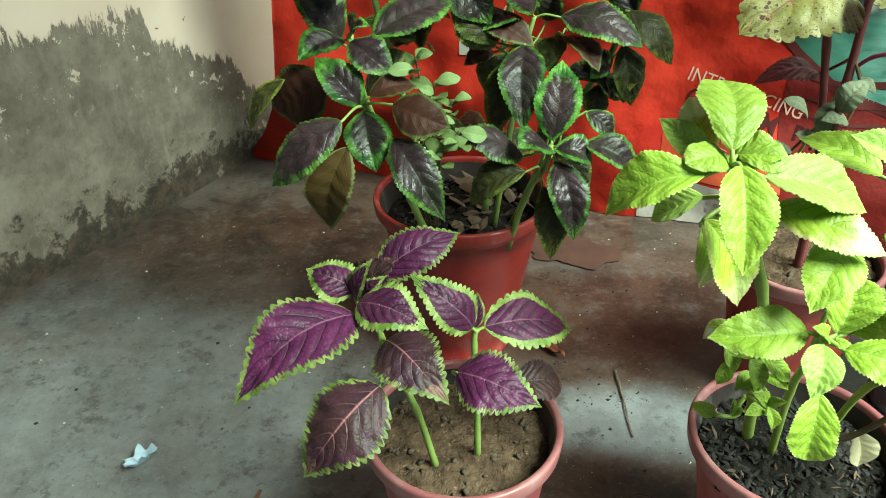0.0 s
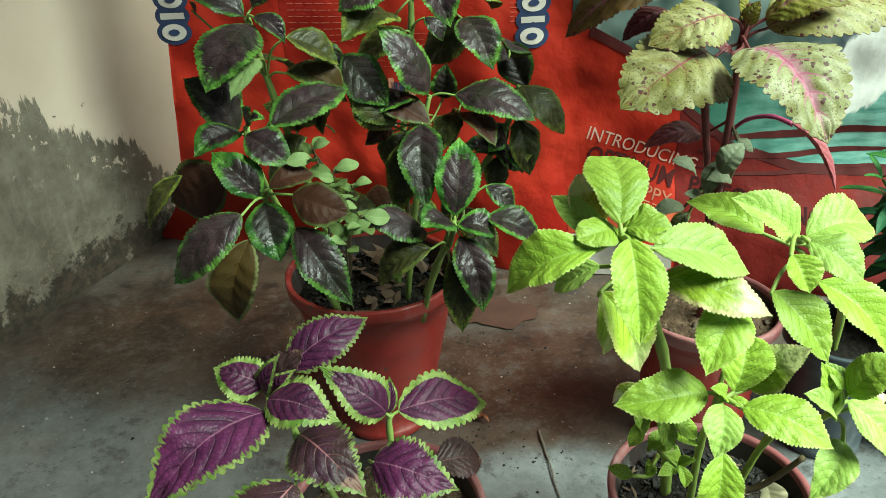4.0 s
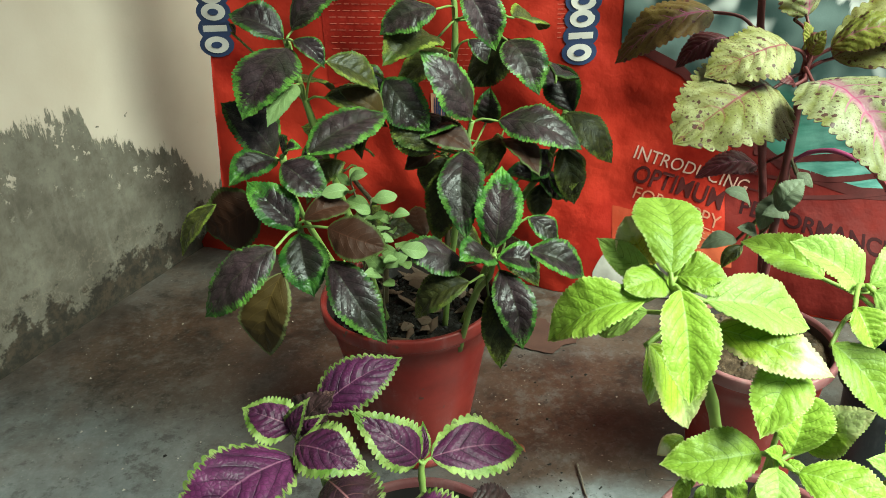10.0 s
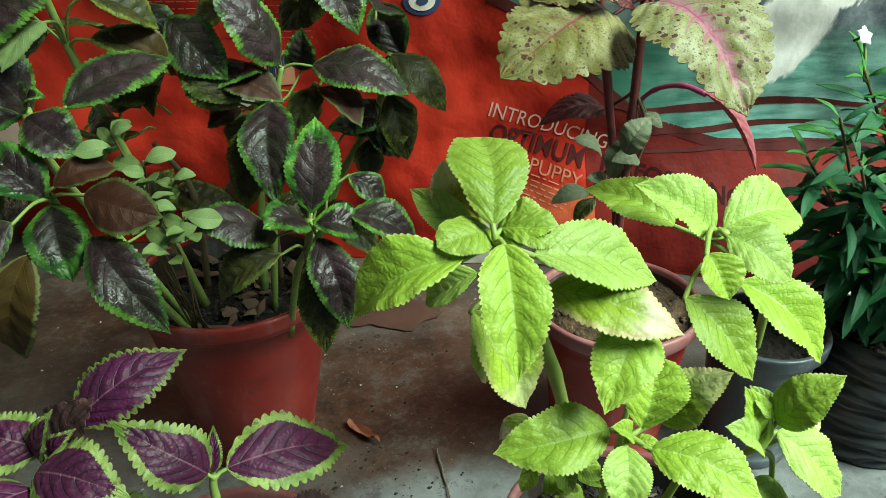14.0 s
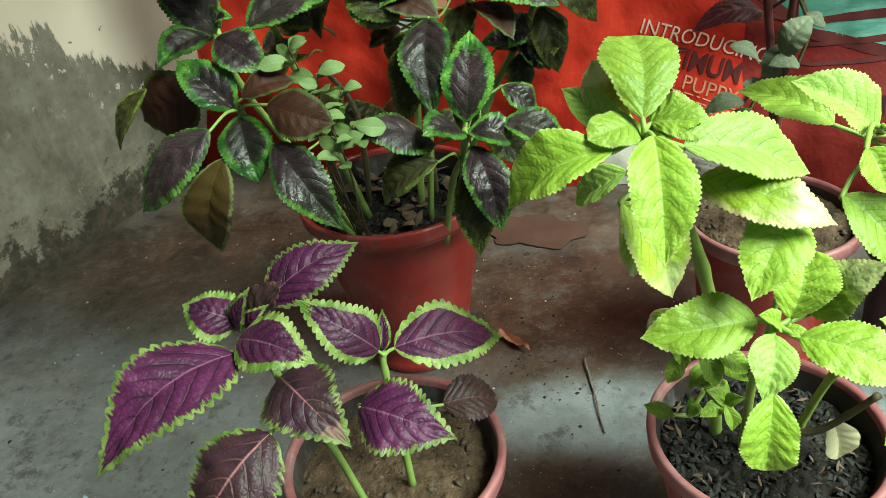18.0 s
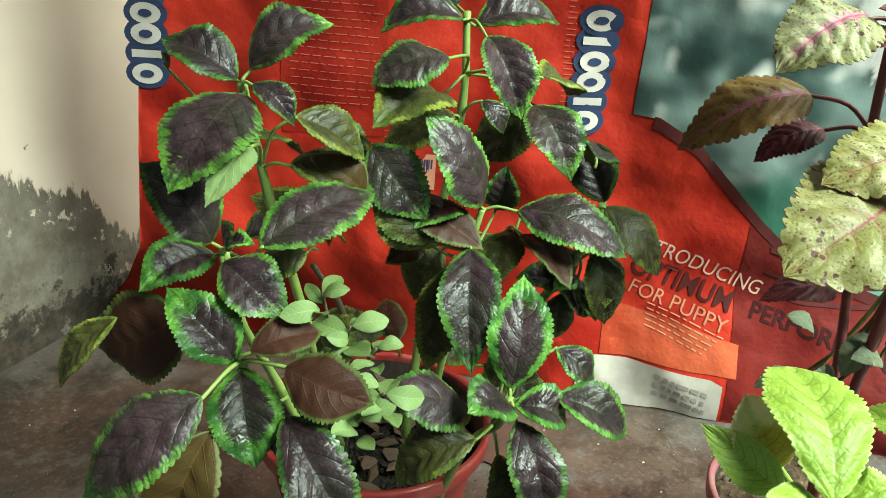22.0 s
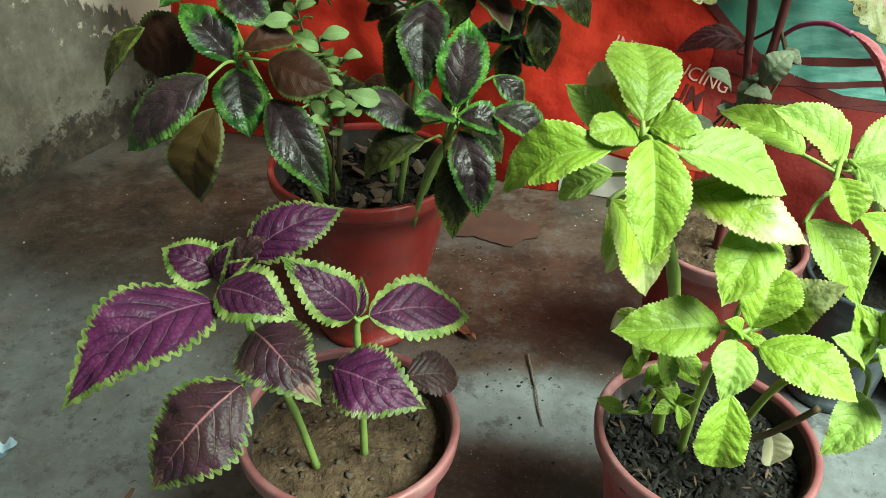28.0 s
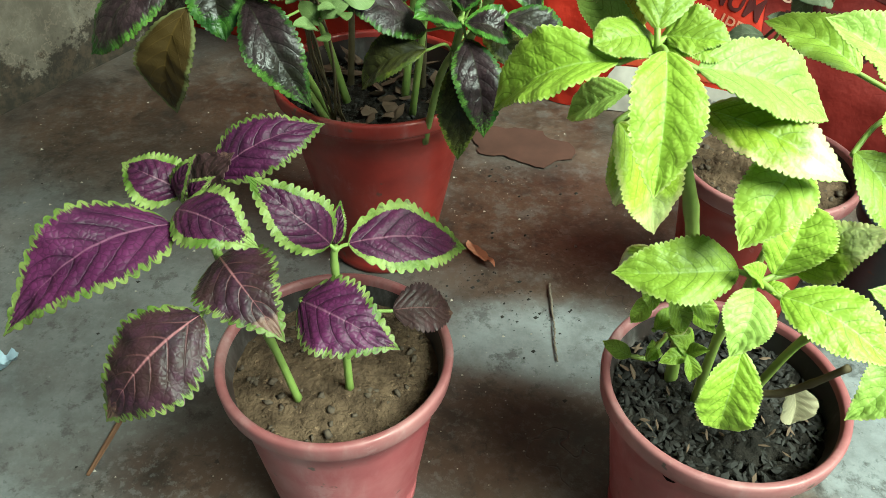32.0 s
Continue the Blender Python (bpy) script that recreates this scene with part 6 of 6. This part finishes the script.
# ---- the shrub with white flowers in a black grow bag ----
R_AT = (0.602, 0.690, FLOOR)
shrub = thing("potted_shrub", R_AT, "narrow-leaved shrub with small white flowers in a black grow bag", "potted plant")


def grow_bag():
    rng = random.Random(5)
    sides, rows = 72, 60
    verts, faces = [], []
    for k in range(rows + 1):
        z = 0.135 * k / rows
        r0 = 0.066 + 0.008 * math.sin(k / rows * 3.1) - (0.006 if k == 0 else 0)
        for i in range(sides):
            a = 2 * math.pi * i / sides
            q = Vector((math.cos(a) * 1.2, math.sin(a) * 1.2, z * 70))
            r = r0 + 0.004 * noise.noise(q) + 0.0025 * noise.noise(q * 2.3) + 0.0022 * math.sin(z * 560 + 4 * noise.noise(q)) + 0.0015 * noise.noise(q * 5)
            verts.append((R_AT[0] + r * math.cos(a), R_AT[1] + r * math.sin(a), FLOOR + z))
    for k in range(rows):
        for i in range(sides):
            j = (i + 1) % sides
            faces.append((k * sides + i, k * sides + j, (k + 1) * sides + j, (k + 1) * sides + i))
    for i in range(sides):
        a = 2 * math.pi * i / sides
        verts.append((R_AT[0] + 0.058 * math.cos(a), R_AT[1] + 0.058 * math.sin(a), FLOOR + 0.12))
    n = rows * sides
    for i in range(sides):
        j = (i + 1) % sides
        faces.append((n + i, n + j, n + sides + j, n + sides + i))
    return part("grow_bag", verts, faces, plain("black_film", (0.030, 0.032, 0.036), 0.36, 0.5, 30, 0.6), shrub, "wrinkled black plastic grow bag")


grow_bag()
soil_bed(shrub, (R_AT[0], R_AT[1], FLOOR + 0.122), 0.062, 0.005, soil_material("dusty_soil", (0.05, 0.042, 0.036), (0.12, 0.10, 0.085)), 31)
crumbs(shrub, (R_AT[0], R_AT[1], FLOOR + 0.127), 0.056, 120, 0.007, CRUMB, 32)
rng = random.Random(21)
for tx, ty, tz in ((0.482, 0.700, 0.255), (0.497, 0.690, 0.292), (0.512, 0.71, 0.22), (0.543, 0.735, 0.315), (0.585, 0.700, 0.310), (0.625, 0.720, 0.330), (0.655, 0.680, 0.290), (0.545, 0.650, 0.240), (0.60, 0.640, 0.230),
                   (0.525, 0.70, 0.19), (0.64, 0.63, 0.20), (0.565, 0.72, 0.27), (0.51, 0.67, 0.26), (0.61, 0.68, 0.28), (0.54, 0.66, 0.16), (0.58, 0.63, 0.18)):
    root = Vector((R_AT[0] + rng.uniform(-0.02, 0.02), R_AT[1] + rng.uniform(-0.02, 0.02), FLOOR + 0.11))
    tipp = Vector((tx, ty, tz))
    mid = root.lerp(tipp, 0.55) + Vector((rng.uniform(-0.012, 0.012), rng.uniform(-0.012, 0.012), 0.015))
    stem(shrub, [root, mid, tipp], 0.0024, 0.0012, STEM_BROWN)
    for k in range(28):
        t = 0.24 + 0.76 * (k / 27) ** 0.8
        at = root.lerp(mid, t / 0.55) if t < 0.55 else mid.lerp(tipp, (t - 0.55) / 0.45)
        a = k * 2.4 + rng.uniform(-0.4, 0.4)
        up = -0.1 + 0.8 * max(0, t - 0.8) / 0.2 - 0.9 * (1 - t) + rng.uniform(-0.3, 0.2)
        ln = rng.uniform(0.042, 0.070) * (1.0 if t < 0.93 else 0.6)
        d = Vector((math.cos(a), math.sin(a), up)).normalized() * ln
        mats = (GLOSSY_YOUNG, GLOSSY_YOUNG, STEM_GREEN) if t > 0.85 and rng.random() < 0.55 else (GLOSSY, GLOSSY, STEM_GREEN)
        leaf(shrub, at + d * 0.06, at + d, rng.uniform(0.15, 0.22), mats, "plain", None, rng.uniform(-25, 25), rng.uniform(0.08, 0.18), 0.25, 0.1)


def blossom(at, size, tilt):
    m = pose(*at, tilt, 0, 20)
    head = part("flower", *tube([m @ Vector((0, 0, -0.012)), m @ Vector((0, 0, 0))], [0.0012, 0.0016], 6), GLOSSY_YOUNG, shrub, "small white flower")
    for k in range(5):
        verts, faces = [], []
        for i in range(7):
            for j in range(4):
                u, v = i / 6, j / 3 * 2 - 1
                w = size * 0.42 * math.sin(math.pi * (0.15 + 0.8 * u)) 
                q = Matrix.Rotation(radians(72 * k), 4, "Z") @ Vector((u * size, v * w, 0.0015 * math.sin(u * 3) - 0.002 * v * v))
                verts.append(m @ q)
        for i in range(6):
            for j in range(3):
                faces.append((i * 4 + j, (i + 1) * 4 + j, (i + 1) * 4 + j + 1, i * 4 + j + 1))
        under(part("petal", verts, faces, PETAL, shrub), head)


blossom((0.543, 0.745, 0.343), 0.009, 55)
for x, y, z, tilt in ((0.606, 0.730, 0.259, 60), (0.620, 0.724, 0.237, 70), (0.632, 0.728, 0.198, 62)):
    blossom((x, y, z), 0.011, tilt)
    stem(shrub, [(x + 0.004, y + 0.016, z - 0.030), (x + 0.003, y + 0.012, z - 0.012), (x, y + 0.006, z - 0.004)], 0.0012, 0.001, STEM_GREEN, "flower_stalk")
stem(shrub, [(0.545, 0.735, 0.305), (0.545, 0.742, 0.325), (0.543, 0.745, 0.338)], 0.0012, 0.001, STEM_GREEN, "flower_stalk")

# ---- the small downy herb that grows in the dark coleus' pot ----
herb = thing("seedling", (-0.045, 0.725, 0.12), "small downy grey-green seedling sprouting beside the dark coleus", "plant")
rng = random.Random(8)
for hx, hy, hz in ((-0.048, 0.602, 0.356), (-0.034, 0.606, 0.335), (-0.020, 0.612, 0.318), (-0.036, 0.595, 0.308), (-0.015, 0.602, 0.296), (-0.050, 0.60, 0.318), (-0.028, 0.600, 0.28)):
    stem(herb, [(-0.045 + rng.uniform(-0.01, 0.01), 0.725, 0.12), (-0.045 + rng.uniform(-0.01, 0.01), 0.66, 0.235), (hx, hy, hz)], 0.0010, 0.0007, STEM_BROWN)
    for k in range(5):
        a = k * 1.257 + rng.uniform(-0.3, 0.3)
        d = Vector((math.cos(a), math.sin(a), rng.uniform(-0.3, 0.6))).normalized() * rng.uniform(0.014, 0.024)
        at = Vector((hx, hy, hz - 0.003 * k))
        leaf(herb, at + d * 0.06, at + d, rng.uniform(0.50, 0.65), (PALE_UNDER if k % 3 == 0 else GREY_GREEN, PALE_UNDER, STEM_GREEN), "plain", None, rng.uniform(-30, 30))

# ---- litter on the floor ----
PAPER = plain("pale_blue_paper", (0.34, 0.42, 0.50), 0.6, 0.5)
DRY = plain("dry_leaf_brown", (0.20, 0.075, 0.042), 0.6, 0.35, 90)
CRUST = plain("brown_flake", (0.052, 0.024, 0.018), 0.7, 0.55, 26, 0.25)


def scrap(name, at, size, turn, mat, label, category, lift, seed, aspect=0.6, bend=1.0, ragged=0.25):
    """A thin crumpled piece lying on the floor."""
    rng = random.Random(seed)
    rings, sides = 6, 44
    ph = [rng.uniform(0, 6.28) for _ in range(4)]
    verts, faces = [], []
    for back in (0.0, -0.0008):
        verts.append((0, 0, 0.002 + back))
        for k in range(1, rings + 1):
            for i in range(sides):
                a = 2 * math.pi * i / sides
                r = size * k / rings * (1 + ragged * (math.sin(2 * a + ph[0]) * 0.6 + math.sin(5 * a + ph[1]) * 0.35 + math.sin(9 * a + ph[2]) * 0.18 + math.sin(17 * a + ph[3]) * 0.09))
                x, y = r * math.cos(a), r * math.sin(a) * aspect
                z = lift * (0.5 + 0.5 * noise.noise(Vector((x / size * 1.7 + seed, y / size * 1.7, 1)))) * (k / rings) * bend + 0.0015
                verts.append((x, y, z + back))
    n = 1 + rings * sides
    for o in (0, n):
        fs = [(o, o + 1 + i, o + 1 + (i + 1) % sides) for i in range(sides)]
        for k in range(rings - 1):
            for i in range(sides):
                j = (i + 1) % sides
                fs.append((o + 1 + k * sides + i, o + 1 + (k + 1) * sides + i, o + 1 + (k + 1) * sides + j, o + 1 + k * sides + j))
        faces += fs if o == 0 else [f[::-1] for f in fs]
    ob = mesh_object(name, verts, faces, [mat])
    ob.matrix_basis = pose(*at, 0, 0, turn)
    return tagged(ob, label, category)


scrap("paper_scrap", (-0.340, 0.567, FLOOR), 0.015, 20, PAPER, "crumpled scrap of pale blue paper on the cement floor", "paper", 0.022, 2, 0.6, 1.0, 0.6)
scrap("floor_flake", (0.130, 0.990, FLOOR), 0.058, -10, CRUST, "flat brown flake peeled up from the cement floor", "flake", 0.0014, 7, 0.8, 1.0, 0.3)
scrap("dry_leaf", (0.085, 0.764, FLOOR), 0.021, -50, DRY, "curled dry brown leaf on the floor beside the pots", "leaf", 0.012, 4, 0.28)


STRAW = plain("dry_straw", (0.12, 0.058, 0.032), 0.75, 0.5, 90)


BARK = plain("grey_bark", (0.135, 0.108, 0.086), 0.85, 0.75, 260)


def twig(points, r, label):
    """A crooked bit of bark, thick and thin by turns."""
    line = spline([(x, y, FLOOR + z) for x, y, z in points], 9)
    rough = random.Random(5)
    bent = [Vector(p) + Vector((rough.uniform(-1, 1), rough.uniform(-0.5, 0.5), rough.uniform(-0.3, 0.3))) * r * 0.45 for p in line]
    v, f = tube(bent, [r * (1.1 - 0.5 * i / len(bent)) * rough.uniform(0.62, 1.2) for i in range(len(bent))], 7)
    return tagged(mesh_object("twig", v, f, [BARK]), label, "twig")


def strip(points, wide, label):
    """A flat dry blade, slightly channelled along its middle."""
    line = [Vector(p) + Vector((0, 0, FLOOR)) for p in spline(points, 8)]
    n, verts, faces = len(line), [], []
    for i, p in enumerate(line):
        d = (line[min(n - 1, i + 1)] - line[max(0, i - 1)]).normalized()
        out = Vector((d.y, -d.x, 0)).normalized() * wide * (0.35 + 0.65 * math.sin(math.pi * (0.08 + 0.84 * i / (n - 1))) ** 0.6)
        for a, h in ((-0.5, 0.0009), (-0.15, 0.0002), (0.2, 0.0004), (0.5, 0.0011)):
            verts.append(p + out * a + Vector((0, 0, h)))
        verts += [q - Vector((0, 0, 0.0007)) for q in verts[-4:]]
    for i in range(n - 1):
        k = i * 8
        ring = (0, 1, 2, 3, 7, 6, 5, 4)
        for a in range(8):
            b = ring[(a + 1) % 8]
            faces.append((k + ring[a], k + b, k + 8 + b, k + 8 + ring[a]))
    faces += [(0, 1, 2, 3, 7, 6, 5, 4), tuple(8 * (n - 1) + q for q in (4, 5, 6, 7, 3, 2, 1, 0))]
    return tagged(mesh_object("straw", verts, faces, [STRAW]), label, "straw")


twig([(0.158, 0.726, 0.003), (0.1590, 0.705, 0.003), (0.1603, 0.684, 0.002), (0.1612, 0.662, 0.003), (0.1610, 0.642, 0.002), (0.1625, 0.621, 0.002)], 0.0012, "short crooked bit of dry bark on the cement floor")
strip([(-0.209, 0.538, 0.0012), (-0.2105, 0.520, 0.0030), (-0.213, 0.495, 0.0026), (-0.2165, 0.467, 0.0012)], 0.0046, "flat orange-brown dry straw on the cement floor")
rng = random.Random(77)
verts, faces = [], []
for _ in range(520):
    x, y = rng.uniform(-0.55, 0.5), rng.uniform(0.25, 1.05)
    if (x - WALL_A.x) * side_n.x + (y - WALL_A.y) * side_n.y > -0.01:
        continue
    s = 0.0006 + 0.0016 * rng.random() ** 3
    k = len(verts)
    verts += [(x + s, y, FLOOR), (x - s * 0.6, y + s, FLOOR), (x - s * 0.7, y - s * 0.8, FLOOR), (x, y, FLOOR + s * 1.1)]
    faces += [(k, k + 1, k + 3), (k + 1, k + 2, k + 3), (k + 2, k, k + 3)]
tagged(mesh_object("floor_grit", verts, faces, [plain("pale_grit", (0.35, 0.31, 0.27), 0.8, 0.6, 9)], None, False), "pale grit and dust specks on the floor", "grit", kind="stuff")

# dark crumbs spilt round the twig and the pots' feet
rng = random.Random(91)
verts, faces = [], []
for cx, cy, spread, count in ((0.150, 0.690, 0.022, 60), (0.085, 0.735, 0.018, 40), (0.045, 0.700, 0.012, 26), (0.16, 0.86, 0.07, 34), (0.12, 0.95, 0.05, 30), (0.22, 0.62, 0.05, 24), (-0.30, 0.62, 0.16, 40)):
    for _ in range(count):
        x, y = rng.gauss(cx, spread), rng.gauss(cy, spread)
        s = 0.0005 + 0.0020 * rng.random() ** 4
        k = len(verts)
        for dx, dy, dz in ((1, 0.2, 0), (0.1, 1, 0), (-1, 0.1, 0), (-0.2, -1, 0), (0.2, 0.1, 0.9), (-0.4, -0.2, 0.7)):
            verts.append((x + dx * s * rng.uniform(0.7, 1.4), y + dy * s * rng.uniform(0.7, 1.4), FLOOR + dz * s))
        faces += [tuple(k + i for i in f) for f in ((0, 1, 4), (1, 2, 5), (1, 5, 4), (2, 3, 5), (3, 0, 4), (3, 4, 5))]
tagged(mesh_object("spilt_soil", verts, faces, [CRUMB], None, True), "dark crumbs of soil spilt on the cement floor", "soil", kind="stuff")
